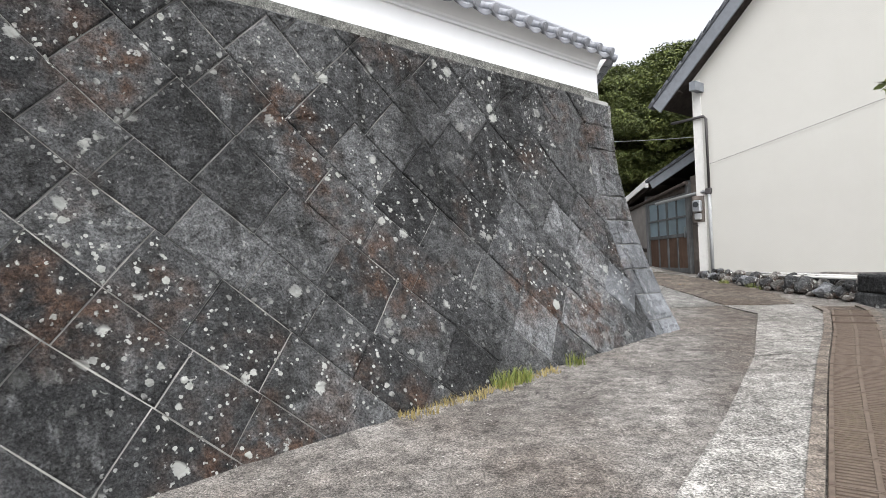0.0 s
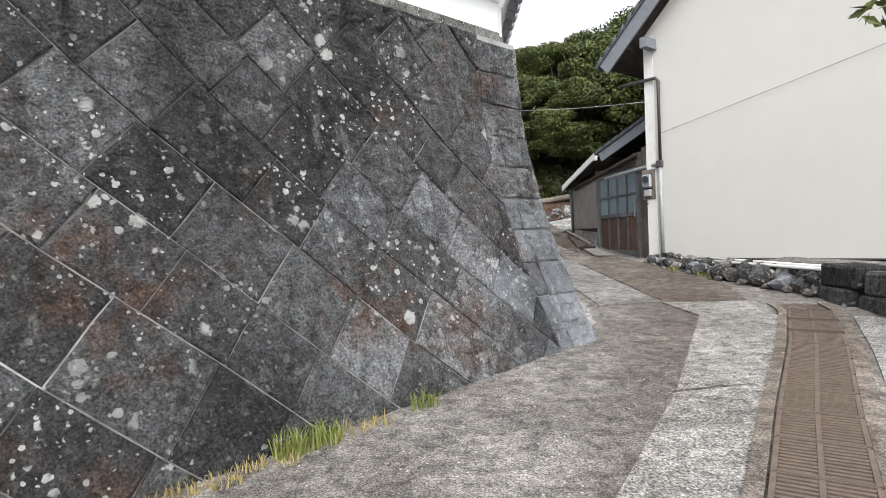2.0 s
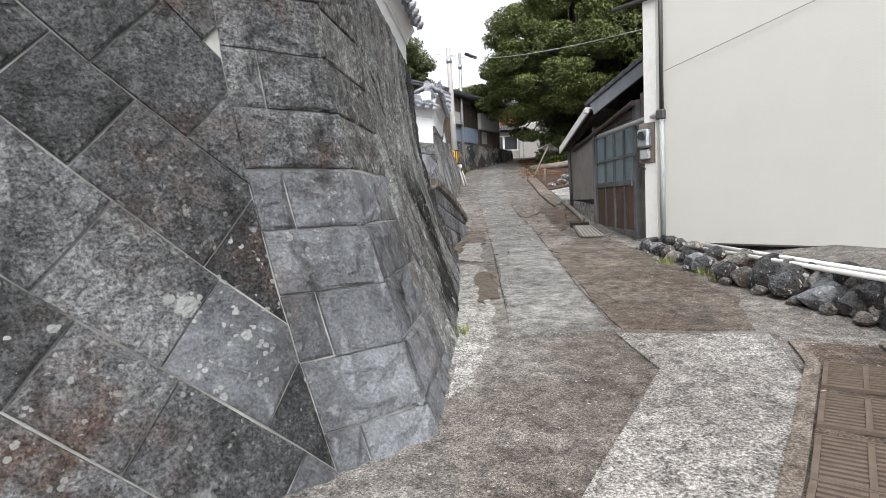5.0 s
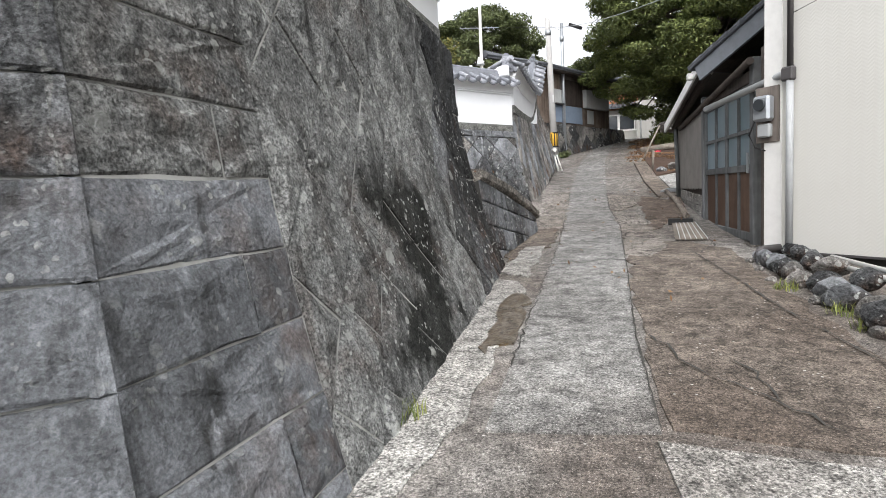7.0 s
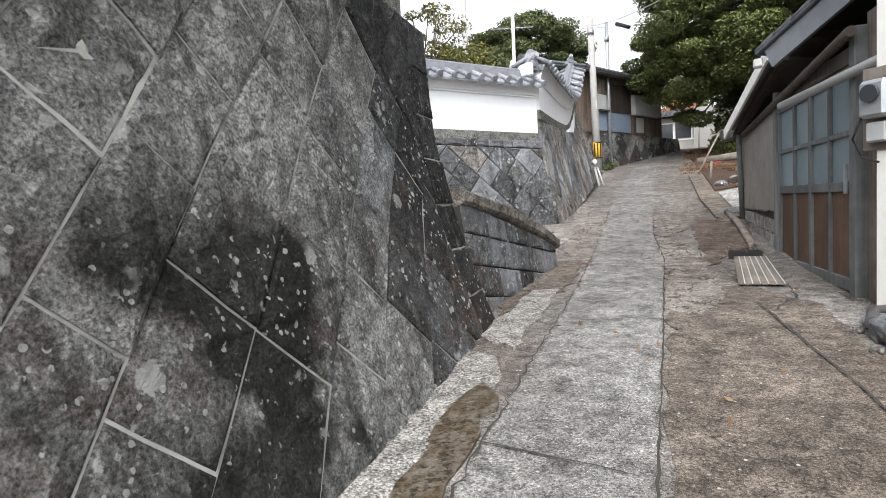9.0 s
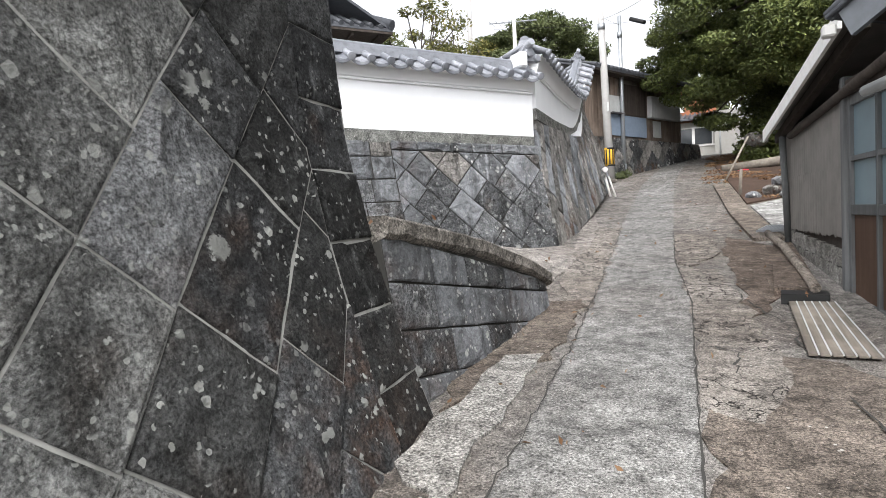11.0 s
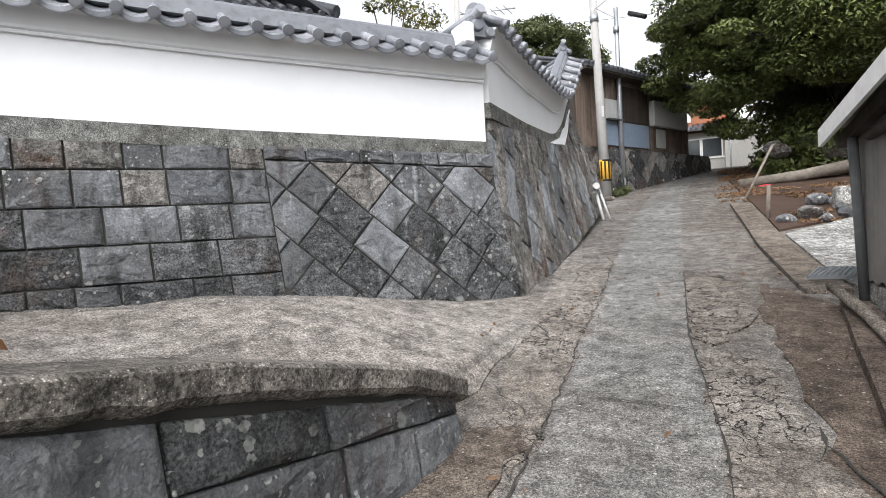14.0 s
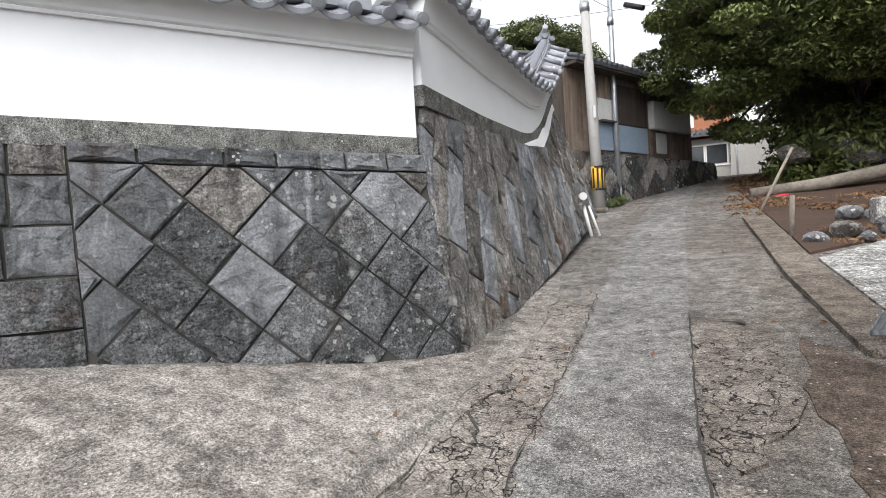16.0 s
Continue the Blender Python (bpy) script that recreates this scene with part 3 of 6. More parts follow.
stone_wall("wall_4", "low retaining wall of squared dark stones beside the ramp", place_r,
           course_polys(0.0, RL, lambda u: 0.8 + 0.25 * u, lambda u: ramp_top(u) - 0.11 + 0.16 * u, rnd, 0.34, (0.5, 0.85)),
           backing(place_r, 0.0, RL, lambda u: 0.7 + 0.16 * u, lambda u: ramp_top(u) - 0.11 + 0.16 * u, -0.03, thick=0.3), rnd, lambda u, v: rnd.choice((STONE_2, STONE, STONE_MID)) if u > 1.3 or v < 1.8 else STONE_2, 0.0085, 0.02)


def coping():
    bm = bmesh.new()
    prev = None
    n = 26
    for i in range(n + 1):
        u = RL * 1.02 * i / n
        z = ramp_top(u)
        j = noise.noise((u * 5, 0, 1)) * 0.03
        k = noise.noise((u * 7, 4, 1)) * 0.025
        z = max(z, ground_z(1.75, 14.56 + u) + 0.02)
        outer = place_r(u, z - 0.1 + 0.16 * u, 0.05 + j)
        ring = []
        for dx, dz in ((0.0, -0.11 + k), (k * 0.5, -0.018), (-0.022, 0.0), (-0.42, 0.0), (-0.42, -0.3), (-0.03, -0.14 + k)):
            ring.append(bm.verts.new((outer.x + dx, outer.y, z + dz)))
        if prev:
            for a in range(6):
                bm.faces.new((prev[a], prev[(a + 1) % 6], ring[(a + 1) % 6], ring[a]))
        else:
            bm.faces.new(ring)
        prev = ring
    bm.faces.new(prev[::-1])
    bmesh.ops.recalc_face_normals(bm, faces=bm.faces)
    return tagged(part("coping", bm, COPING), "rough crumbling concrete coping on the ramp wall", "coping", kind="structure")


coping()

# wall of the second plot, across the alley
C2 = V(0.70, 21.15, 0)
D2, N2 = V(0.60, 0.80, 0), V(0.80, -0.60, 0)
TOP2 = 3.32


def lean2(z):
    return interp(z, (1.0, 1.6, 2.2, 2.8, 3.3, 5.5), (0.50, 0.36, 0.22, 0.09, 0.0, -0.25))


def place_2(u, z, d):
    f = lean2(z)
    p = C2 - D2 * (u - 0.30 * f) + N2 * (d + f)
    return V(p.x, p.y, z)


LD = 7.2
DD = V(-0.075, 0.997, 0)
ND = V(0.997, 0.075, 0)


def place_d(u, z, d):
    e = place_2(0.0, z, 0.0)
    k = u / LD
    return V(e.x + (0.32 * (5.0 - z) - e.x) * k + d, e.y + (28.4 - e.y) * k, z)


def low_2(u):
    return 1.5 + 0.085 * u


polys = diamond_polys(0.0, 2.75, low_2, lambda u: TOP2 - 0.17 + 0.03 * u, rnd, w=0.44, long=(0.44, 0.44))
polys += course_polys(0.75, 2.75, lambda u: TOP2 - 0.168 + 0.03 * u, lambda u: TOP2 + 0.022 * u, rnd, 0.18, (0.32, 0.7))
polys += course_polys(0.0, 0.75, lambda u: TOP2 - 0.168 + 0.03 * u, lambda u: TOP2 + 0.022 * u, rnd, 0.18, (0.3, 0.4))
polys += course_polys(2.75, 7.5, low_2, lambda u: TOP2 + 0.022 * u, rnd, 0.35, (0.32, 0.62))
stone_wall("wall_5", "grey stone wall, squared courses giving way to diamond-laid stones", place_2, polys,
           backing(place_2, 0.02, 7.5, low_2, lambda u: TOP2 + 0.022 * u, -0.024), rnd, lambda u, v: rnd.choice((STONE_2, STONE_SMOOTH, STONE_2, STONE_3)) if v > 2.65 else STONE_MID if v < 1.95 else rnd.choice((STONE_MID, STONE_MID, STONE_MID, STONE_2)), 0.0085, 0.03)


def low_d(u):
    return 1.42 + 0.19 * u


TOP_D = ((0, 1.8, 3.6, 4.6, 5.4, 6.5, LD), (3.78, 3.84, 3.88, 3.98, 4.35, 4.92, 5.16))


def top_d(u):
    return interp(u, *TOP_D)


polys = []
for a, b in zip(TOP_D[0][:-1], TOP_D[0][1:]):
    g = (top_d(b) - top_d(a)) / (b - a)
    polys += [q for q in diamond_polys(a, b, low_d, lambda u, a=a, g=g: top_d(a) + g * (u - a), rnd, w=0.30, long=(0.6, 1.1), tilt=68, lattice=False)]
stone_wall("wall_6", "rust-stained stone wall of tall slanting stones along the lane", place_d, polys,
           backing(place_d, 0.02, LD, low_d, top_d, -0.03, 36), rnd, [STONE_3, STONE_3, STONE_2], 0.008, 0.03)


# ---- plastered walls with tiled roofs on top of the stone walls ----
def loft(rows, closed=True):
    """Joins rows of points into a skin with ends."""
    bm = bmesh.new()
    vr = [[bm.verts.new(p) for p in r] for r in rows]
    k = len(rows[0])
    for a, b in zip(vr, vr[1:]):
        for j in range(k if closed else k - 1):
            bm.faces.new((a[j], a[(j + 1) % k], b[(j + 1) % k], b[j]))
    bm.faces.new(vr[0][::-1])
    bm.faces.new(vr[-1])
    bmesh.ops.recalc_face_normals(bm, faces=bm.faces)
    return bm


def tile_meshes():
    """A pan tile with a curled lower edge, and a barrel tile with a round end; x along the wall, y down the slope."""
    bm = bmesh.new()
    rows = []
    for y in (0.0, 0.30, 0.44):
        rows.append([V(-0.15 + 0.30 * i / 6, y, -0.06 * (1 - ((i - 3) / 3) ** 2)) for i in range(7)])
    vr = [[bm.verts.new(p) for p in r] for r in rows]
    lip = [bm.verts.new(p + V(0, 0.012, -0.035)) for p in rows[-1]]
    vr.append(lip)
    for a, b in zip(vr, vr[1:]):
        for j in range(6):
            bm.faces.new((a[j], b[j], b[j + 1], a[j + 1]))
    back = bmesh.ops.extrude_face_region(bm, geom=bm.faces[:])
    for v in back["geom"]:
        if isinstance(v, bmesh.types.BMVert):
            v.co.z -= 0.014
    bmesh.ops.recalc_face_normals(bm, faces=bm.faces)
    pan = bpy.data.meshes.new("pan_tile")
    bm.to_mesh(pan)
    bm.free()
    bm = bmesh.new()
    add_tube(bm, [(0, 0, 0.01), (0, 0.42, 0.01)], 0.048, 10)
    add_tube(bm, [(0, 0.41, 0.005), (0, 0.47, 0.005)], 0.058, 12)
    add_tube(bm, [(0, 0.465, 0.005), (0, 0.478, 0.005)], 0.038, 10)
    bmesh.ops.recalc_face_normals(bm, faces=bm.faces)
    barrel = bpy.data.meshes.new("barrel_tile")
    bm.to_mesh(barrel)
    bm.free()
    for me in (pan, barrel):
        me.materials.append(TILE)
    return pan, barrel


PAN, BARREL = tile_meshes()


def tiled_coping(name, label, line, out, length, half=0.42, rise=0.20, both=True):
    """Tiles along a curve line(s) of the ridge's middle at eave height; out: the side that faces the viewer."""
    roof = thing(name, label, "tiled roof")
    n = int(length / 0.30)
    slope = math.atan2(rise, half)
    sides = (1, -1) if both else (1,)
    for i in range(n + 1):
        s = i * 0.30
        p = line(s)
        t = (line(min(s + 0.1, length)) - line(max(s - 0.1, 0))).normalized()
        for sg in sides:
            y = (out * sg - t * (out * sg).dot(t)).normalized()
            x = t * -sg
            z = x.cross(y)
            if z.z < 0:
                x, z = -x, -z
            base = Matrix((x, y, z)).transposed().to_4x4()
            base = Matrix.Translation(p + V(0, 0, rise)) @ base @ Matrix.Rotation(-slope, 4, "X")
            for me, dx, nm in ((PAN, 0.15, "pan_tile"), (BARREL, 0.0, "barrel_tile")):
                if me is PAN and i == n:
                    continue
                ob = new(nm, me)
                ob.parent = roof
                ob.matrix_local = base @ Matrix.Translation((dx if x.dot(t) > 0 else -dx, 0.02, 0.0))
    # ridge: two flat layers and a round cap
    samples = [line(length * i / 16) for i in range(17)]
    bed, cap = [], []
    for i, p in enumerate(samples):
        t = (samples[min(i + 1, 16)] - samples[max(i - 1, 0)]).normalized()
        y = (out - t * out.dot(t)).normalized()
        up = V(0, 0, 1)
        q = p + V(0, 0, rise)
        bed.append([q + y * a + up * b for a, b in ((0.12, -0.06), (0.12, 0.04), (0.10, 0.045), (0.10, 0.085), (-0.10, 0.085), (-0.10, 0.045), (-0.12, 0.04), (-0.12, -0.06))])
        cap.append([q + y * 0.085 * math.cos(a) + up * (0.085 + 0.07 * math.sin(a)) for a in [math.pi * j / 8 for j in range(9)]])
    part("ridge_course", loft(bed), TILE, roof)
    part("ridge_cap", loft(cap), TILE, roof)
    return roof


def plaster_wall(name, label, line, out, length, zb, zt, ze, thick=0.30, band=0.16, n=24):
    """Grey footing band, white wall, moulded cornice. zb: bottom of the band; zt: top of white; ze: eave."""
    wall = thing(name, label, "wall", kind="structure")
    ss = [length * i / n for i in range(n + 1)]

    def ring(s, prof):
        p = line(s)
        return [V(p.x, p.y, 0) + out * a + V(0, 0, z) for a, z in prof]

    h = thick / 2
    part("footing_band", loft([ring(s, ((h + 0.012, zb(s) - 0.02), (h + 0.012, zb(s) + band), (-h, zb(s) + band), (-h, zb(s) - 0.02))) for s in ss]), RENDER_GREY, wall, "grey pebbledash footing")
    part("white_plaster", loft([ring(s, ((h, zb(s) + band), (h, zt(s)), (-h, zt(s)), (-h, zb(s) + band))) for s in ss]), PLASTER, wall)
    part("cornice", loft([ring(s, ((h + 0.03, zt(s)), (h + 0.035, zt(s) + 0.02), (h + 0.02, zt(s) + 0.03), (h + 0.045, zt(s) + 0.045), (h + 0.05, zt(s) + 0.07),
                                   (h + 0.11, ze(s) - 0.05), (h + 0.15, ze(s)), (-h - 0.15, ze(s)), (-h - 0.05, zt(s)))) for s in ss]), PLASTER, wall, "white moulded plaster cornice")
    return wall


def straight(p, d):
    return lambda s: V(p.x, p.y, p.z) + d * s


# first plot: wall above faces A and B
ca = place_a(0, TOP, 0)
E1 = 4.47
inA, inB = NA * -0.28, NB * -0.28
k0 = arris(TOP) + V(-0.28, 0.15, 0)
LINE_A = straight(V(k0.x, k0.y, E1), -DA)
LINE_B = straight(V(k0.x, k0.y, E1), DB)
for nm, ln, o, L in (("plaster_wall_1", LINE_A, NA, 11.5), ("plaster_wall_2", LINE_B, NB, 5.35)):
    plaster_wall(nm, "white plastered boundary wall on the dark stone wall", ln, o, L, lambda s: TOP, lambda s: 4.27, lambda s: E1)
tiled_coping("tiled_wall_roof", "grey smoked-tile roof on the white boundary wall", LINE_A, NA, 11.5)
tiled_coping("tiled_wall_roof", "grey smoked-tile roof on the white boundary wall", LINE_B, NB, 5.35)

# second plot
k2 = C2 + V(-0.17, 0.05, 0)


def rise2(u):
    return 0.022 * u + 0.015 * max(0.0, u - 3.0)


def LINE_2(u):
    p = k2 - D2 * u
    return V(p.x, p.y, 4.44 + rise2(u))


plaster_wall("plaster_wall_3", "white plastered boundary wall on the grey stone wall", LINE_2, N2, 9.0, lambda s: TOP2 - 0.02 + rise2(s), lambda s: 4.19 + rise2(s), lambda s: 4.44 + rise2(s), band=0.17)
tiled_coping("tiled_wall_roof", "grey smoked-tile roof on the white boundary wall", LINE_2, N2, 9.0)


def line_d(s):
    p = k2 + DD * s
    return V(p.x, p.y, interp(s, (0, 2.0, 4.0, 4.7, 5.2, 5.7, 6.4), (4.88, 4.83, 4.86, 4.95, 5.22, 5.58, 6.05)))


def zb_d(s):
    return interp(s, (0, 1.8, 3.6, 4.2, 4.7, 5.1, 5.5, 6.4), (3.80, 3.82, 3.90, 3.98, 4.16, 4.36, 4.68, 5.3))


plaster_wall("plaster_wall_4", "white plastered wall sweeping upwards at its end", line_d, ND, 6.0, zb_d,
             lambda s: line_d(s).z - 0.33, lambda s: line_d(s).z, band=0.17)
tiled_coping("tiled_wall_roof", "grey smoked-tile roof following the dipping wall", line_d, ND, 6.3)


# ---- paving of the lane ----
patch("pavement_lane", [(2.85, 9.9), (2.79, 10.74), (2.38, 16.29), (2.15, 18.8), (2.05, 19.7), (1.93, 21.2), (1.72, 23.4), (1.35, 30.0), (1.6, 38.0), (2.3, 38.0), (2.25, 30.0),
                        (2.73, 22.8), (2.96, 19.8), (3.25, 17.9), (3.47, 14.0), (3.60, 11.5), (3.74, 10.05)], LANE, "grey concrete strip along the middle of the lane", 0.004)
patch("pavement_slab_1", [(2.66, 6.37), (1.62, 4.43), (0.3, 2.2), (-2.0, -2.0), (-1.2, -2.0), (1.1, 2.2), (2.31, 4.42), (2.97, 5.6), (3.47, 6.5)], PALE, "pale concrete slab beside the drain", 0.01)
patch("pavement_slab_2", [(3.72, 9.95), (3.88, 9.1), (2.67, 6.385), (3.475, 6.52), (4.06, 7.6), (4.72, 8.85), (4.9, 9.85)], PALE, "pale concrete slab beside the drain", 0.01)
patch("pavement_right", [(5.56, 8.9), (4.74, 7.33), (3.77, 5.62), (3.08, 4.4), (1.82, 2.1), (0.57, -0.1), (4.0, -2.0), (6.0, 4.0), (5.9, 8.6)], PALE, "pale worn concrete beside the drain", 0.004)
patch("pavement_cracked", [(2.76, 22.6), (3.42, 21.9), (3.52, 20.6), (3.15, 19.6), (2.98, 19.8)], CRAZED, "crazed and broken concrete patch in the lane", 0.012, 0.05, ragged=0.10)
patch("pavement_cracked", [(3.02, 19.5), (3.5, 19.4), (3.8, 17.6), (3.95, 15.6), (3.75, 14.9), (3.42, 15.1), (3.36, 16.3), (3.22, 18.0)], CRAZED, "crazed concrete patch in the lane", 0.006, 0.05, ragged=0.10)
patch("pavement_cracked", [(2.16, 18.9), (1.94, 21.1), (1.75, 23.2), (1.35, 23.0), (1.5, 21.0), (1.55, 19.3), (1.85, 18.0), (2.25, 17.2)], CRAZED, "crazed concrete strip beside the lane", 0.005, 0.05, ragged=0.10)
patch("pavement_alley", [(1.62, 18.3), (1.45, 20.6), (1.15, 21.0), (-0.3, 19.0), (-4.4, 13.6), (-4.0, 12.5), (-1.0, 14.7), (1.2, 14.7), (1.30, 17.6)], ALLEY, "pale pinkish concrete of the side alley", 0.01, 0.06, ragged=0.06)
patch("pavement_pale", [(1.32, 21.0), (1.6, 19.0), (1.52, 21.1), (1.3, 23.2), (0.85, 25.2), (0.95, 23.0)], ALLEY, "pale concrete fillet at the foot of the wall", 0.01, 0.05, ragged=0.06)
patch("pavement_gutter", [(2.60, 8.9), (2.72, 10.0), (2.48, 13.0), (2.3, 13.4), (2.02, 13.5), (2.32, 10.6), (2.45, 8.6)], PALE, "pale concrete strip along the wall foot", 0.004, 0.04, ragged=0.07)
patch("pavement_gutter", [(2.38, 13.6), (2.22, 15.9), (1.92, 15.8), (1.98, 13.9)], PALE, "pale broken concrete at the wall foot", 0.012, 0.05, ragged=0.09)
patch("wet_gutter", [(2.56, 11.0), (2.70, 11.5), (2.66, 12.0), (2.58, 12.65), (2.40, 12.85), (2.34, 12.45), (2.44, 11.9), (2.48, 11.4)], MOSS, "wet brown algae in the broken gutter", 0.012, 0.02, "wet patch", ragged=0.15)
patch("pavement_brown", [(3.72, 17.0), (4.1, 18.2), (4.3, 20.9), (3.92, 21.55), (3.62, 22.0), (3.55, 20.4), (3.75, 18.4)], BROWN, "brown-stained wet concrete by the garage", 0.004, 0.03, ragged=0.08)
patch("pavement_brown", [(3.80, 10.1), (4.85, 10.0), (5.1, 11.0), (4.9, 13.2), (4.75, 15.4), (4.3, 16.1), (3.65, 16.3), (3.45, 15.2), (3.55, 13.0), (3.66, 11.5)], DRAB, "brown-stained concrete by the rubble edge", 0.004, 0.03, ragged=0.10)
patch("pavement_brown", [(2.32, 15.8), (2.2, 17.2), (2.1, 17.9), (1.78, 17.75), (1.72, 15.2), (1.9, 14.6), (2.05, 15.6)], DRAB, "brown-stained damp concrete at the foot of the low wall", 0.010, 0.03, ragged=0.10)
patch("kerb", [(3.98, 21.55), (3.88, 22.5), (3.67, 24.1), (3.33, 28.6), (3.72, 28.6), (4.03, 24.5), (4.32, 22.4), (4.42, 21.55)], KERB, "brown-stained concrete kerb strip", 0.05, 0.10, "kerb")
patch("gravel_yard", [(4.08, 24.9), (4.37, 22.4), (4.6, 21.2), (9.0, 22.0), (10.0, 26.0), (5.2, 26.2)], GRAVEL, "pale grey gravel yard", 0.02, 0.05, "gravel")
patch("earth_bank", [(3.75, 28.7), (4.02, 25.2), (5.2, 26.3), (11.0, 26.2), (12.0, 40.0), (4.4, 40.0), (3.3, 34.0)], EARTH, "dark reddish earth bank under the tree", 0.03, 0.05, "earth")


# expansion joints and cracks as recessed dark lines
def crack(points, width=0.012, jag=0.03, seed=1, label="dark crack in the concrete"):
    rr = random.Random(seed)
    bm = bmesh.new()
    fine = []
    for (x0, y0), (x1, y1) in zip(points, points[1:]):
        k = max(2, int(math.hypot(x1 - x0, y1 - y0) / 0.09))
        for j in range(k):
            f = j / k
            fine.append((x0 + (x1 - x0) * f + rr.uniform(-jag, jag), y0 + (y1 - y0) * f + rr.uniform(-jag, jag)))
    prev = None
    for i, (x, y) in enumerate(fine):
        a, b = fine[max(0, i - 1)], fine[min(len(fine) - 1, i + 1)]
        d = V(b[0] - a[0], b[1] - a[1], 0).normalized()
        w = width * rr.uniform(0.35, 1.3) * (0.3 if i in (0, len(fine) - 1) else 1)
        z = ground_z(x, y) + noise.noise((x * 1.3, y * 1.3, 0)) * 0.012 + 0.0265
        cur = [bm.verts.new((x - d.y * w * s, y + d.x * w * s, z)) for s in (1, -1)]
        if prev:
            bm.faces.new((prev[0], prev[1], cur[1], cur[0]))
        prev = cur
    bmesh.ops.recalc_face_normals(bm, faces=bm.faces)
    if bm.faces[:][0].normal.z < 0:
        bmesh.ops.reverse_faces(bm, faces=bm.faces[:])
    return tagged(part("crack", bm, JOINT), label, "crack", kind="structure")


for i, (pts, w, j) in enumerate([
        ([(3.74, 10.05), (3.60, 11.5), (3.47, 14.0), (3.25, 17.9), (2.96, 19.8), (2.73, 22.8)], 0.007, 0.006),
        ([(2.80, 10.7), (2.38, 16.29), (2.15, 18.8), (2.05, 19.7), (1.93, 21.2), (1.72, 23.4)], 0.006, 0.02),
        ([(2.62, 12.05), (3.60, 11.9)], 0.009, 0.006), ([(2.2, 18.4), (3.2, 18.3)], 0.006, 0.006),
        ([(3.70, 11.6), (3.95, 10.9), (4.35, 10.5), (4.6, 10.1)], 0.009, 0.03), ([(4.35, 10.5), (4.3, 10.9), (4.15, 11.2)], 0.01, 0.02),
        ([(3.7, 18.2), (3.85, 17.6), (4.05, 17.0), (4.1, 16.2)], 0.01, 0.03), ([(3.3, 16.4), (3.7, 16.2), (3.6, 15.6)], 0.012, 0.05),
        ([(2.76, 22.5), (3.15, 22.45), (3.3, 22.2)], 0.025, 0.03), ([(3.88, 22.5), (3.67, 24.1), (3.33, 28.6)], 0.012, 0.006),
        ([(5.05, 11.15), (4.77, 12.22), (4.4, 14.32), (4.2, 15.5)], 0.008, 0.01), ([(4.3, 15.0), (4.55, 15.6), (4.6, 16.4)], 0.01, 0.03),
        ([(1.7, 18.4), (2.1, 18.0), (2.5, 18.2)], 0.008, 0.04), ([(1.95, 19.4), (1.6, 19.9), (1.7, 20.5)], 0.010, 0.05),
        ([(1.2, 7.0), (1.9, 7.3), (2.6, 7.0), (3.0, 7.2)], 0.005, 0.03), ([(2.64, 6.38), (3.47, 6.50)], 0.010, 0.004)]):
    crack(pts, w, j, i)

# ---- roadside drain with iron gratings ----
DRAIN = [V(-1.6, -3.0, 0), V(0.2, 0.05, 0), V(1.45, 2.3, 0), V(2.72, 4.62, 0), V(3.40, 5.85, 0), V(4.38, 7.55, 0), V(5.2, 9.1, 0), V(5.35, 9.9, 0), V(4.95, 10.9, 0)]


def drain_at(s):
    for a, b in zip(DRAIN, DRAIN[1:]):
        l = (b - a).length
        if s <= l:
            break
        s -= l
    d = (b - a).normalized()
    return a + d * s, d


def strip(name, s0, s1, o0, o1, material, label, lift, thick, parent=None):
    rows = []
    n = max(2, int((s1 - s0) / 0.3))
    for i in range(n + 1):
        p, d = drain_at(s0 + (s1 - s0) * i / n)
        side = V(d.y, -d.x, 0)
        r = []
        for o in (o0, o1):
            q = p + side * o
            r.append(V(q.x, q.y, ground_z(q.x, q.y) + lift))
        rows.append([r[0], r[1], r[1] - V(0, 0, thick), r[0] - V(0, 0, thick)])
    return part(name, loft(rows), material, parent, label)


drain = thing("roadside_drain", "roadside drain with rusty gratings between concrete edges", "drain", kind="structure")
strip("channel_cover", 0.5, 14.4, -0.24, 0.24, BROWN, "rust-brown channel cover", 0.012, 0.05, drain)
strip("channel_edge", 0.5, 14.4, -0.34, -0.25, KERB, "", 0.03, 0.08, drain)
strip("channel_edge", 0.5, 14.4, 0.25, 0.36, KERB, "", 0.03, 0.08, drain)


def grating_meshes():
    out = []
    bm = bmesh.new()
    for y in (-0.245, 0.235):
        add_box(bm, (-0.235, y, 0.0), (0.47, 0, 0), (0, 0.012, 0), (0, 0, 0.022))
    for x in (-0.235, -0.02, 0.215):
        add_box(bm, (x, -0.232, 0.0), (0.03, 0, 0), (0, 0.464, 0), (0, 0, 0.020))
    for x0, x1 in ((-0.203, -0.022), (0.012, 0.213)):
        for i in range(10):
            y = -0.222 + i * 0.0465
            add_box(bm, (x0, y, 0.0), (x1 - x0, 0, 0), (0, 0.024, 0), (0, 0, 0.018))
    me = bpy.data.meshes.new("grating")
    bm.to_mesh(me)
    bm.free()
    me.materials.append(RUST)
    return me


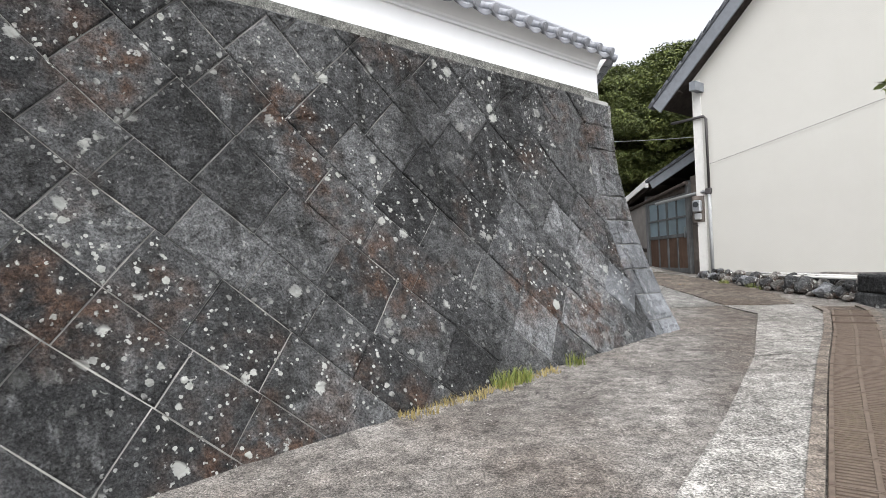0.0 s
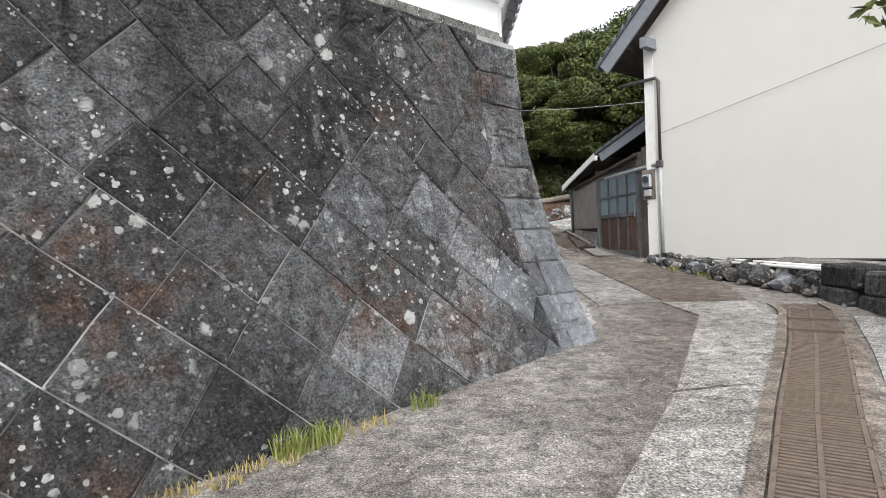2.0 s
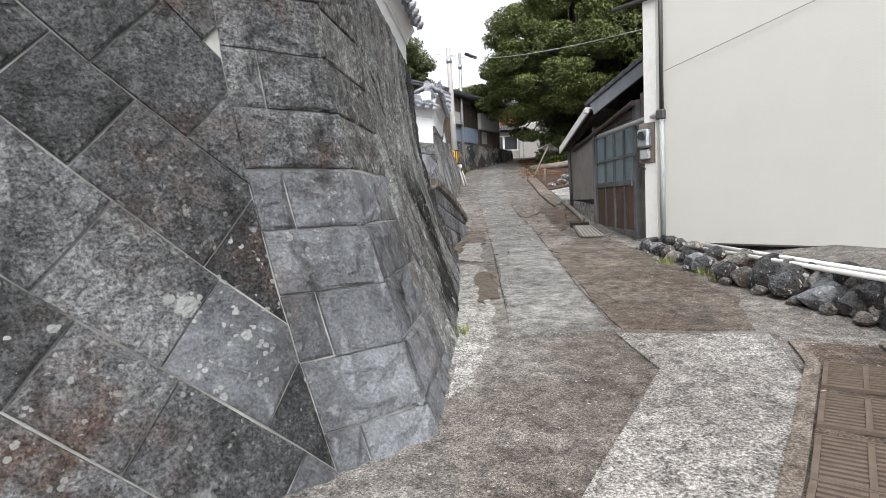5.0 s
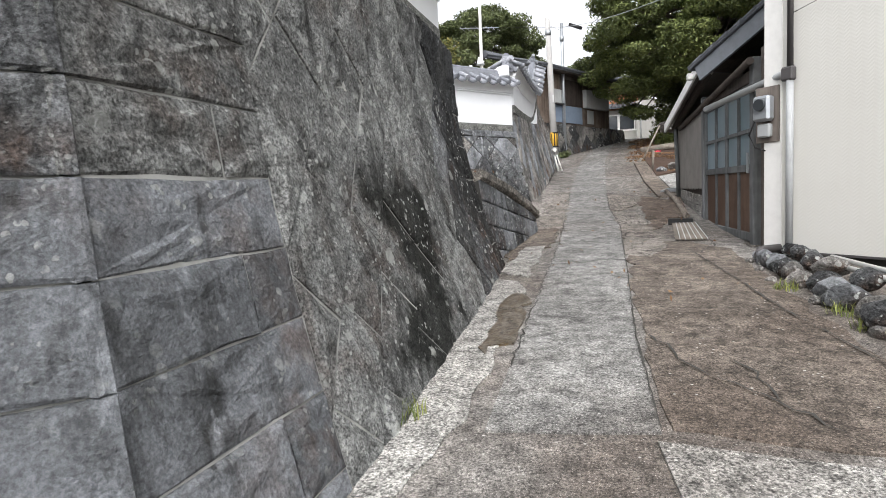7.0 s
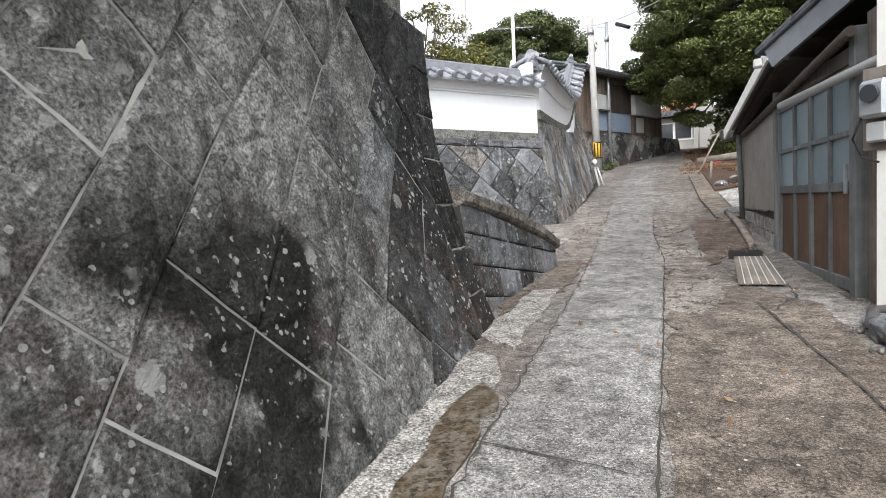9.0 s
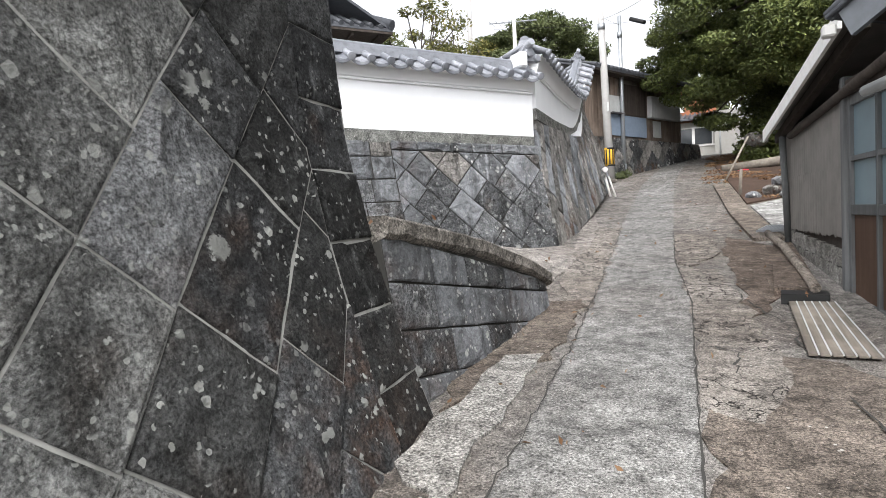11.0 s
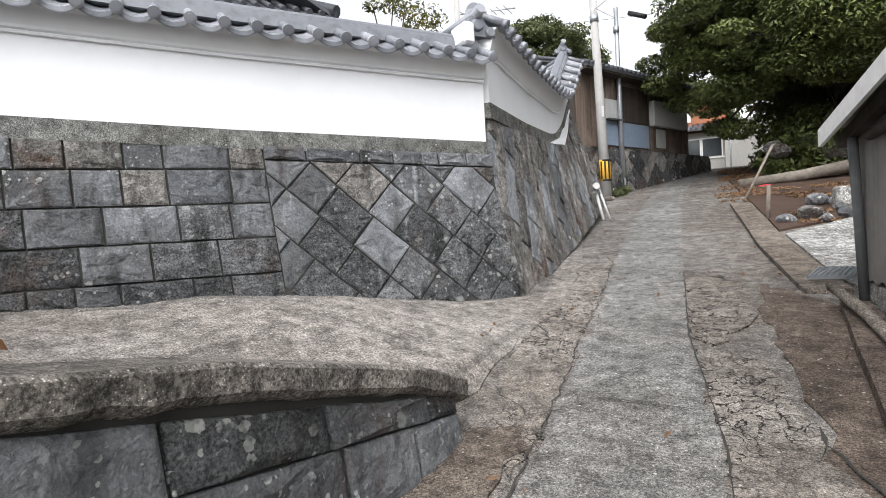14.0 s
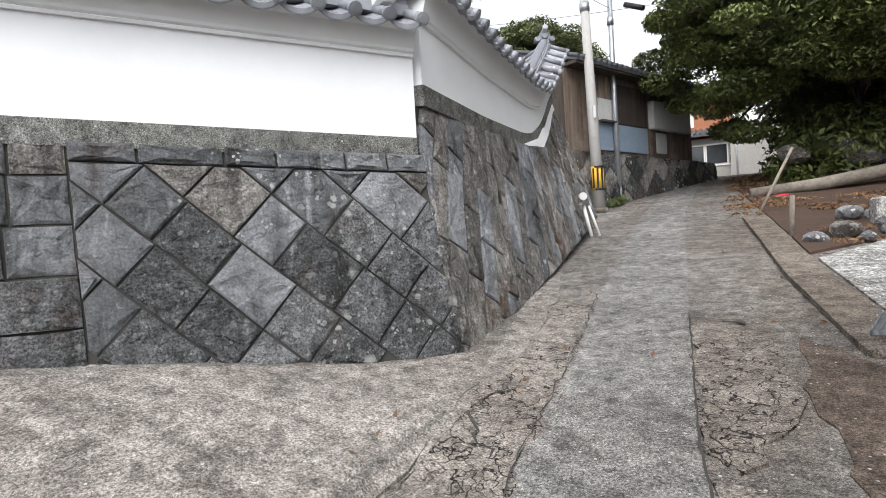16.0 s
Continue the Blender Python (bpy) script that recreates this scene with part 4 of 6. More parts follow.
GRATE = grating_meshes()
s = 0.9
while s < 14.0:
    p, d = drain_at(s)
    ob = new("grating", GRATE)
    a = math.atan2(d.y, d.x) - math.pi / 2
    tiltx = math.atan2(ground_z(p.x + d.x * .3, p.y + d.y * .3) - ground_z(p.x - d.x * .3, p.y - d.y * .3), 0.6)
    ob.matrix_world = Matrix.Translation((p.x, p.y, ground_z(p.x, p.y) + 0.016)) @ Matrix.Rotation(a, 4, "Z") @ Matrix.Rotation(tiltx, 4, "X")
    ob.parent = drain
    s += 0.5 if s < 12.0 else 0.62


# ---- rubble edge and blocks below the house ----
def rock(name, centre, size, seed, material, label, sub=2, squash=0.35):
    bm = bmesh.new()
    bmesh.ops.create_icosphere(bm, subdivisions=sub, radius=1.0)
    rr = random.Random(seed)
    planes = [(V(rr.uniform(-1, 1), rr.uniform(-1, 1), rr.uniform(-1, 1)).normalized(), rr.uniform(0.55, 0.85)) for _ in range(9)]
    for v in bm.verts:
        for nrm, lim in planes:
            k = v.co.dot(nrm)
            if k > lim:
                v.co -= nrm * (k - lim)
        v.co += noise.noise_vector(v.co * 2.3 + V(seed, 0, 0)) * 0.07
        v.co = V(v.co.x * size[0], v.co.y * size[1], v.co.z * size[2])
    m = Matrix.Rotation(rr.uniform(0, 6), 3, "Z")
    for v in bm.verts:
        v.co = m @ v.co
    lo = min(v.co.z for v in bm.verts)
    ob = part(name, bm, material)
    ob.location = (centre[0], centre[1], centre[2] - lo - 0.03)
    return tagged(ob, label, "rock", "rubble along the house")


EDGE = [V(4.98, 14.6, 0), V(5.02, 13.5, 0), V(5.40, 11.7, 0), V(5.72, 10.8, 0), V(5.95, 10.1, 0)]
rr = random.Random(11)
for i in range(26):
    f = i / 25 * (len(EDGE) - 1)
    a = min(int(f), len(EDGE) - 2)
    p = EDGE[a].lerp(EDGE[a + 1], f - a)
    k = 0.10 + 0.10 * i / 25
    rock("rubble_stone", (p.x + rr.uniform(-0.08, 0.1), p.y, ground_z(p.x, p.y)), (k * rr.uniform(1.0, 1.6), k * rr.uniform(0.9, 1.3), k * rr.uniform(0.8, 1.1)), i, rr.choice([STONE, STONE_3, STONE_2]), "rough grey rubble stone at the lane edge")
    if i % 2:
        rock("rubble_stone", (p.x + 0.28, p.y + 0.1, ground_z(p.x, p.y) + 0.08), (k * 1.4, k * 1.1, k), 60 + i, rr.choice([STONE, STONE_3]), "rough dark rubble stone under the house wall")
    if i % 3 == 0:
        rock("rubble_stone", (p.x - 0.16, p.y - 0.1, ground_z(p.x, p.y)), (k * 0.6, k * 0.5, k * 0.4), 120 + i, STONE_3, "small rubble stone on the lane")


def squared_block(x, y, z, ax, w, d, h, seed, label):
    bm = bmesh.new()
    add_box(bm, (-w / 2, -d / 2, 0), (w, 0, 0), (0, d, 0), (0, 0, h), 0.035)
    bmesh.ops.subdivide_edges(bm, edges=bm.edges[:], cuts=2, use_grid_fill=True)
    for v in bm.verts:
        v.co += noise.noise_vector(v.co * 4 + V(seed, 0, 0)) * 0.025
    ob = part("stone_block", bm, STONE)
    ob.matrix_world = Matrix.Translation((x, y, z)) @ Matrix.Rotation(radians(ax), 4, "Z")
    return tagged(ob, label, "stone block", "blocks below the house")


for i, (x, y, w) in enumerate([(6.05, 9.75, 0.75), (6.12, 8.95, 0.8), (6.2, 8.1, 0.8), (6.25, 7.2, 0.9)]):
    z = ground_z(x - 0.3, y) - 0.05
    squared_block(x, y, z, 86, w, 0.5, 0.24, i, "large dark squared stone block at the lane edge")
    squared_block(x + 0.02, y - 0.08, z + 0.235, 88, w, 0.46, 0.30, i + 9, "large dark squared stone block stacked on another")

# ---- house with a cream gable ----
HC, HD = V(5.07, 15.03, 0), V(0.695, -0.719, 0)
HN = V(-0.719, -0.695, 0)
HB = V(0.719, 0.695, 0)
house = thing("gabled_house", "house with a cream textured gable wall and grey tiled roof", "house", at=(HC.x, HC.y, 0.7))
HI = Matrix.Translation((-HC.x, -HC.y, -0.7))


def hpart(name, bm, material, label="", parent=None):
    ob = part(name, bm, material, parent or house, label)
    bmw = HI
    if parent is None:
        ob.data.transform(bmw)
    return ob


GW = 9.0


def gable_wall():
    bm = bmesh.new()
    zs = [(0.0, 1.0), (GW, 1.0), (GW, 5.9), (GW / 2, 5.9 + GW / 2 * 0.96), (0.0, 5.9)]
    fr = [bm.verts.new((s, 0, z - 0.7)) for s, z in zs]
    bk = [bm.verts.new((s, 0.2, z - 0.7)) for s, z in zs]
    bm.faces.new(fr)
    bm.faces.new(bk[::-1])
    for i in range(5):
        j = (i + 1) % 5
        bm.faces.new((fr[i], bk[i], bk[j], fr[j]))
    bmesh.ops.recalc_face_normals(bm, faces=bm.faces)
    ob = part("gable_wall", bm, SIDING, house, "cream siding with a pressed herringbone relief")
    ob.matrix_local = Matrix((HD, HB, V(0, 0, 1))).transposed().to_4x4()
    return ob


gable_wall()
hpart("side_wall", box(HC + HB * 0.2 + V(0, 0, 1.0), HD * 0.2, HB * 7, (0, 0, 4.9)), SIDING)
# foundation borrows the near-black joint colour, so the recess's shade is painted in
hpart("foundation", box(HC + HB * 0.12 + HD * 0.05 + V(0, 0, 0.4), HD * (GW - 0.1), HB * 6, (0, 0, 0.6)), JOINT, "recessed foundation, coloured dark for the shade under the wall")
hpart("sill_flashing", box(HC + HN * 0.02 + V(0, 0, 0.975), HD * GW, HB * 0.2, (0, 0, 0.025)), DARKPIPE)
SL = V(HD.x, HD.y, 0.96).normalized()
SU = HN.cross(SL)
if SU.z < 0:
    SU = -SU
TIP = V(4.17, 15.38, 5.42)
hpart("barge_board", box(TIP - SU * 0.30, SL * 6.5, HB * 0.05, SU * 0.30), BARGE, "grey weathered barge board")
hpart("roof_deck", box(TIP + HB * 0.05 - SU * 0.06, SL * 6.6, HB * 8, SU * 0.06), DARKWOOD, "dark timber soffit")
for k in range(4):
    q = TIP + SL * (0.5 + k * 1.5) + HB * 0.05 - SU * 0.22
    hpart("rafter", box(q, SL * 0.12, HB * 0.45, SU * 0.16), DARKWOOD)
bm = bmesh.new()
for k in range(24):
    q = TIP + HN * 0.04 + SL * (k * 0.27 - 0.1)
    add_box(bm, q - SU * 0.01, SL * 0.30, HB * 0.30, SU * 0.045, 0.012)
    add_tube(bm, [q + SU * 0.05 + HB * 0.06, q + SL * 0.28 + SU * 0.075 + HB * 0.06], 0.05, 8)
hpart("verge_tiles", bm, DARKTILE, "dark verge tiles")
hpart("roof_tiles", box(TIP + HB * 0.25, SL * 6.6, HB * 8, SU * 0.07), DARKTILE)
hpart("purlin", box(HC + HD * 0.15 + HN * 0.42 + V(0, 0, 5.55), HD * 0.16, HB * 0.6, (0, 0, 0.22)), BARGE, "grey purlin end")


def off(s, d, z):
    p = HC + HD * s + HN * d
    return V(p.x, p.y, z)


hpart("downpipe", tube([off(-0.55, 0.07, 4.92), off(0.30, 0.07, 4.93), off(0.36, 0.07, 4.85), off(0.36, 0.07, 3.05)], 0.035), DARKPIPE, "dark brown rainwater pipe")
hpart("downpipe", tube([off(0.36, 0.07, 3.1), off(0.36, 0.07, 1.02)], 0.04), GREYPIPE, "grey rainwater pipe")
hpart("gutter_pipe", tube([V(4.6, 17.0, 2.98), off(0.3, 0.07, 3.06), off(0.36, 0.07, 3.06)], 0.045), GREYPIPE, "grey cross pipe over the garage door")
hpart("pipe_hopper", box(off(0.27, 0.03, 2.97), HD * 0.15, HN * 0.09, (0, 0, 0.16), 0.02), DARKPIPE)
hpart("corner_trim", box(HC + HN * 0.012 + V(0, 0, 1.0), HD * 0.22, HB * 0.1, (0, 0, 4.9)), WHITEPIPE, "smooth cream corner trim")
meter = thing("electricity_meter", "grey electricity meter on a backboard on the house corner", "meter")
part("backboard", box(off(-0.10, 0.0, 2.30), HD * 0.30, HN * 0.03, (0, 0, 0.66), 0.005), SHEDWOOD, meter)
part("meter_case", box(off(-0.06, 0.03, 2.55), HD * 0.22, HN * 0.13, (0, 0, 0.30), 0.03), STEEL, meter, "grey metal case")
part("dial_window", tube([off(0.05, 0.16, 2.74), off(0.05, 0.19, 2.74)], 0.07, 16), DARKGLASS, meter, "round glass dial cover")
part("terminal_box", box(off(-0.03, 0.03, 2.36), HD * 0.16, HN * 0.08, (0, 0, 0.16), 0.015), GREYPIPE, meter)
part("cable_loop", tube([off(-0.05, 0.10, 2.6), off(-0.12, 0.12, 2.4), off(-0.06, 0.10, 2.25), off(0.05, 0.06, 2.2)], 0.01, 6), BLACK, meter)
for i, dz in enumerate((0.0, 0.05)):
    a, b = V(5.40, 13.75, 1.0 + dz), V(5.92, 9.95, 1.0 + dz * 0.5)
    ob = part("plastic_pipe", tube([a + V(0.05 * i, 0, 0), b + V(0.07 * i, 0.25 * i, 0)], 0.026), WHITEPIPE)
    tagged(ob, "long white plastic pipe lying on the rubble", "pipe", "pipes along the wall")
ob = part("rubber_hose", tube([V(4.9, 14.4, 1.0), V(4.98, 14.75, 1.02), V(5.2, 14.85, 1.03)], 0.05), DARKPIPE)
tagged(ob, "short black drain pipe end at the house foot", "pipe")


# ---- garage lean-to ----
garage = thing("garage", "lean-to garage with glazed wooden doors and tin side wall", "garage", at=(4.7, 17.7, 1.0))
GI = Matrix.Translation((-4.7, -17.7, -1.0))


def gpart(name, bm, material, label="", parent=None):
    ob = part(name, bm, material, garage if parent is None else parent, label)
    if parent is None:
        ob.data.transform(GI)
    return ob


G0, G1, G2 = V(5.09, 15.78, 0), V(4.75, 18.40, 0), V(4.46, 21.2, 0)
GD = (G1 - G0).normalized()
GN = V(-GD.y, GD.x, 0)
GL = (G1 - G0).length


def gp(u, d, z):
    p = G0 + GD * u + GN * d
    return V(p.x, p.y, z)


door = new("garage_door")
door.parent = garage
door["label"] = "weathered wooden double door with frosted panes"
door.location = (0, 0, 0)


def dpart(name, bm, material, label=""):
    ob = part(name, bm, material, door, label)
    ob.data.transform(GI)
    return ob


DZ0, DZ1, DM = 0.98, 3.12, 2.02
cols = [0.03, 0.66, 1.29, 1.92, GL - 0.02]
rows = [DZ0 + 0.10, DM, 2.52, DZ1 - 0.06]
for i, u in enumerate(cols):
    w = 0.085 if i in (0, 2, 4) else 0.045
    dpart("stile", box(gp(u - w / 2, -0.02, DZ0 + 0.03), GD * w, GN * 0.065, (0, 0, DZ1 - DZ0), 0.006), FRAMEWOOD)
for z, h in ((DZ0 + 0.03, 0.12), (DM - 0.05, 0.10), (2.50, 0.055), (DZ1 - 0.07, 0.10)):
    dpart("rail", box(gp(0, -0.018, z), GD * GL, GN * 0.058, (0, 0, h), 0.006), FRAMEWOOD)
for a, b in zip(cols, cols[1:]):
    dpart("lower_panel", box(gp(a, -0.01, DZ0 + 0.08), GD * (b - a), GN * 0.02, (0, 0, DM - DZ0 - 0.08)), DOORWOOD, "brown weathered panel")
    for z0, z1 in ((DM, 2.52), (2.52, DZ1)):
        dpart("pane", box(gp(a, 0.0, z0), GD * (b - a), GN * 0.008, (0, 0, z1 - z0)), FROSTED, "bluish frosted pane")
dpart("latch", box(gp(0.10, 0.05, 1.95), GD * 0.03, GN * 0.03, (0, 0, 0.28), 0.005), STEEL, "small metal latch")
gpart("side_boards", box(gp(-0.85, -0.07, 0.95), GD * 0.70, GN * 0.05, (0, 0, 2.6)), SHEDWOOD, "grey boards beside the door")
gpart("door_post", box(gp(-0.16, -0.08, 0.95), GD * 0.15, GN * 0.16, (0, 0, 2.5), 0.01), FRAMEWOOD, "grey timber post")
gpart("door_post", box(gp(GL, -0.08, 0.95), GD * 0.10, GN * 0.16, (0, 0, 2.4), 0.01), FRAMEWOOD, "grey timber post")
gpart("lintel", box(gp(-0.1, -0.06, DZ1 + 0.03), GD * (GL + 0.3), GN * 0.12, (0, 0, 0.16), 0.01), DARKWOOD)
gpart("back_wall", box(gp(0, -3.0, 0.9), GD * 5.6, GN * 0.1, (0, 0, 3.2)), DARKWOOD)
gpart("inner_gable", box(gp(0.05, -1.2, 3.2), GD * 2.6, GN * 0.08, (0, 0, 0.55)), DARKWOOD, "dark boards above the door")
gpart("threshold", box(gp(-0.2, -0.12, 0.80), GD * (GL + 0.35), GN * 0.24, (0, 0, 0.19), 0.015), COPING)


def tin_side():
    """Tin sheets with shallow folds and ragged feet above a block footing."""
    d = (G2 - G1).normalized()
    n = V(-d.y, d.x, 0)
    L = (G2 - G1).length
    for i in range(5):
        a, b = L * i / 5, L * (i + 1) / 5
        rr2 = random.Random(i)
        for z0, z1, o in ((1.72, 2.46, 0.012), (2.44, 3.16, 0.0)):
            bm = bmesh.new()
            m = 10
            rowl = []
            for j in range(m + 1):
                u = a + (b - a) * j / m + rr2.uniform(-0.004, 0.004)
                q = G1 + d * u + n * (0.05 + o + (0.003 if j % 2 else 0))
                rowl.append((bm.verts.new((q.x, q.y, z0 + rr2.uniform(-0.01, 0.03))), bm.verts.new((q.x, q.y, z1))))
            for p, q in zip(rowl, rowl[1:]):
                bm.faces.new((p[0], q[0], q[1], p[1]))
            got = bmesh.ops.extrude_face_region(bm, geom=bm.faces[:])
            for v in got["geom"]:
                if isinstance(v, bmesh.types.BMVert):
                    v.co -= n * 0.01
            bmesh.ops.recalc_face_normals(bm, faces=bm.faces)
            gpart("tin_sheet", bm, TINWALL, "brown stained tin sheet")
    for i in range(8):
        for k in range(2):
            a = L * i / 8 + (0.2 if k else 0)
            q = G1 + d * a
            w = min(L / 8 - 0.01, L - a)
            gpart("concrete_block", box(V(q.x, q.y, 1.22 + 0.19 * k + 0.14 * a / L) - n * 0.1, d * w, n * 0.16, (0, 0, 0.185), 0.006), BLOCK)
    gpart("footing", box(V(G1.x, G1.y, 0.85) - n * 0.12, d * L, n * 0.19, (0, 0, 0.42)), BLOCK)
    gpart("stud_wall", box(V(G1.x, G1.y, 1.3) - n * 0.1, d * L, n * 0.12, (0, 0, 1.9)), DARKWOOD)
    q = G2
    gpart("end_wall", box(V(q.x, q.y, 1.0), d * -0.1, n * -3.0, (0, 0, 2.2)), TINWALL)


tin_side()
# tin roof with a white barge board, rising towards the house
R0, R1 = V(4.16, 21.3, 3.04), V(4.55, 17.6, 3.66)
RV = R1 - R0
gpart("tin_roof_barge", box(R0 - V(0, 0, 0.02), RV, V(-0.035, 0, 0), V(0, 0, 0.17)), WHITEWOOD, "white painted barge board")
gpart("tin_roof", box(R0 + V(0, 0, 0.15), RV, V(3.2, 0.6, 0.0), V(0, 0, 0.03)), TINWALL, "old tin roof sheet")
gpart("tin_roof_beam", box(R0 + V(0.12, 0, -0.05), RV, V(0.09, 0, 0), V(0, 0, 0.12)), DARKWOOD)
gpart("tin_roof_beam", tube([V(4.42, 20.6, 3.02), V(4.98, 15.5, 3.38)], 0.05), DARKWOOD)
# tiled roof with a grey barge board
U0 = V(4.46, 17.10, 3.62)
UV = V(0.695, -0.719, 0.48)
US = UV.normalized()
UU = HN.cross(US)
if UU.z < 0:
    UU = -UU
gpart("tile_roof_barge", box(U0 - UU * 0.2, UV * 2.2, HB * 0.05, UU * 0.24), BARGE, "grey weathered barge board")
gpart("tile_roof_deck", box(U0 + HB * 0.05 - UU * 0.02, UV * 2.3, HB * 3.2, UU * 0.05), DARKWOOD)
bm = bmesh.new()
for k in range(10):
    q = U0 + HN * 0.05 + UV * (k * 0.235 - 0.08)
    add_box(bm, q + UU * 0.035, US * 0.30, HB * 3.2, UU * 0.035, 0.01)
    add_tube(bm, [q + UU * 0.08 + HB * 0.07, q + US * 0.28 + UU * 0.10 + HB * 0.07], 0.055, 8)
gpart("verge_tiles", bm, DARKTILE, "mossy dark verge tiles")
for k in range(3):
    q = U0 + UV * (0.35 + 0.6 * k) + HB * 0.05 - UU * 0.18
    gpart("rafter", box(q, US * 0.09, HB * 1.6, UU * 0.12), DARKWOOD)
gpart("gutter_end", box(U0 + V(-0.12, 0.02, -0.14), V(0.10, 0, 0), V(0, 0.12, 0), V(0, 0, 0.10), 0.015), WHITEPIPE, "white gutter end box")
gpart("eave_prop", tube([V(4.40, 20.9, 1.45), V(4.35, 20.95, 3.05)], 0.045), FRAMEWOOD)

# concrete lid, pit and slatted cover beside the garage
lid = patch("drain_lid", [(4.02, 18.15), (4.42, 18.10), (4.42, 20.8), (4.2, 20.85), (4.1, 19.5)], BROWN, "brown-stained concrete lid over the side drain", 0.10, 0.14, "drain lid", kind="")
ob = part("edge_pipe", tube([V(4.36, 17.95, 1.28), V(4.34, 18.6, 1.36), V(4.26, 20.0, 1.55), V(4.14, 20.9, 1.68)], 0.05), KERB)
tagged(ob, "rounded concrete edging beside the tin wall", "edging")
# no real hole: a solid black block gives the shade inside the drain end
ob = part("drain_opening_shade", box(V(4.06, 17.86, 1.13), V(0.40, -0.04, 0), V(0.02, 0.27, 0), V(0, 0, 0.105)), BLACK)
tagged(ob, "black block painted as the shaded open end of the side drain", "drain opening", kind="structure")
cover = thing("slatted_cover", "grey slatted drain cover lying in front of the garage door", "drain cover", at=(4.14, 17.7, ground_z(4.14, 17.7)))
for i in range(6):
    a, b = V(4.10 + 0.075 * i, 16.2, 0), V(4.12 + 0.062 * i, 17.8, 0)
    za, zb = ground_z(a.x, a.y) + 0.02, ground_z(b.x, b.y) + 0.03
    ob = part("slat", box(V(a.x, a.y, za), V(b.x - a.x, b.y - a.y, zb - za), V(0.058, 0, 0), V(0, 0, 0.02), 0.003), LOGWOOD, cover)
    ob.data.transform(Matrix.Translation(-cover.location))
    ob = part("rib", box(V(a.x + 0.058, a.y, za + 0.012), V(b.x - a.x, b.y - a.y, zb - za), V(0.010, 0, 0), V(0, 0, 0.012)), PALESHEET, cover)
    ob.data.transform(Matrix.Translation(-cover.location))
grate = thing("steel_grating", "loose galvanised steel grating lying by the yard", "grating", at=(4.36, 22.05, ground_z(4.3, 22.1) + 0.07))
for i in range(14):
    part("bar", box(V(-0.32 + 0.05 * i, -0.3, 0), V(0.010, 0, 0), V(0.18, 0.62, 0.05), V(0, 0, 0.035)), STEEL, grate)
for k in range(5):
    part("cross_bar", box(V(-0.33 + 0.045 * k, -0.3 + 0.155 * k, 0.012 * k), V(0.69, 0, 0), V(0, 0.012, 0), V(0, 0, 0.037)), STEEL, grate)


# ---- poles, masts and cables ----
def pole(name, label, base, top, r0, r1, material):
    p = thing(name, label, "pole", at=base)
    d = Vector(top) - Vector(base)
    part("shaft", tube([V(0, 0, -0.1), d * 0.5, d], r0, 14, r1), material, p)
    return p, d


p1, d1 = pole("utility_pole", "pale concrete utility pole with a yellow and black guard", (0.20, 31.2, 3.06), (0.07, 31.2, 8.75), 0.15, 0.10, CONCRETE_POLE)
part("guard_sleeve", tube([V(0.0, 0, 0.50), V(-0.01, 0, 1.10)], 0.158, 18), YELLOW, p1, "yellow guard with black stripes")
for i in range(9):
    a = 2 * math.pi * i / 9
    part("black_stripe", box(V(-0.005 + 0.155 * math.cos(a) - 0.02 * math.sin(a) * -1, 0.155 * math.sin(a) - 0.02 * math.cos(a), 0.55), V(-0.045 * math.sin(a), 0.045 * math.cos(a), 0), V(0.012 * math.cos(a), 0.012 * math.sin(a), 0), V(0, 0, 0.50)), BLACK, p1)
for z in (0.52, 1.08):
    part("band", tube([V(0.01, 0, z - 0.025), V(0.01, 0, z + 0.025)], 0.162, 18), BLACK, p1)
part("base_collar", tube([V(0, 0, -0.1), V(0, 0, 0.06)], 0.24, 16, 0.2), COPING, p1)
part("top_clamp", tube([V(-0.115, 0, 5.0), V(-0.12, 0, 5.2)], 0.125, 12), STEEL, p1)
part("tag_plate", box(V(0.0, -0.16, 2.3), V(0.06, 0, 0), V(0, 0.02, 0), V(0, 0, 0.3)), PALESHEET, p1)
p2, d2 = pole("steel_pole", "slim galvanised steel pole standing by the stone wall", (0.42, 32.8, 3.25), (0.43, 32.8, 8.9), 0.075, 0.065, STEEL)
part("dark_foot", tube([V(0, 0, -0.05), V(0, 0, 0.45)], 0.085, 14), BARGE, p2, "dark painted foot")
part("top_clamp", tube([V(0.0, 0, 4.9), V(0.0, 0, 5.1)], 0.09, 12), STEEL, p2)
mast, dm = pole("antenna_mast", "thin white mast with a television aerial", (-2.05, 28.4, 2.9), (-1.98, 28.4, 9.6), 0.07, 0.05, WHITEPIPE)
part("aerial_boom", tube([V(-0.75, 0, 5.15), V(0.75, 0, 4.98)], 0.018, 6), STEEL, mast)
for i in range(7):
    x = -0.65 + 0.2 * i
    part("aerial_element", tube([V(x, -0.3, 5.12 - 0.11 * (x + .7)), V(x, 0.3, 5.12 - 0.11 * (x + .7))], 0.01, 5), STEEL, mast)
part("ball_foot", tube([V(0, 0, 3.72), V(0, 0, 3.85), V(0, 0, 4.0)], 0.16, 12, 0.08), PLASTER, mast)
far_pole, _ = pole("utility_pole", "tall pale concrete utility pole behind the houses", (-10.4, 45.0, 4.9), (-10.3, 45.0, 16.5), 0.2, 0.15, CONCRETE_POLE)


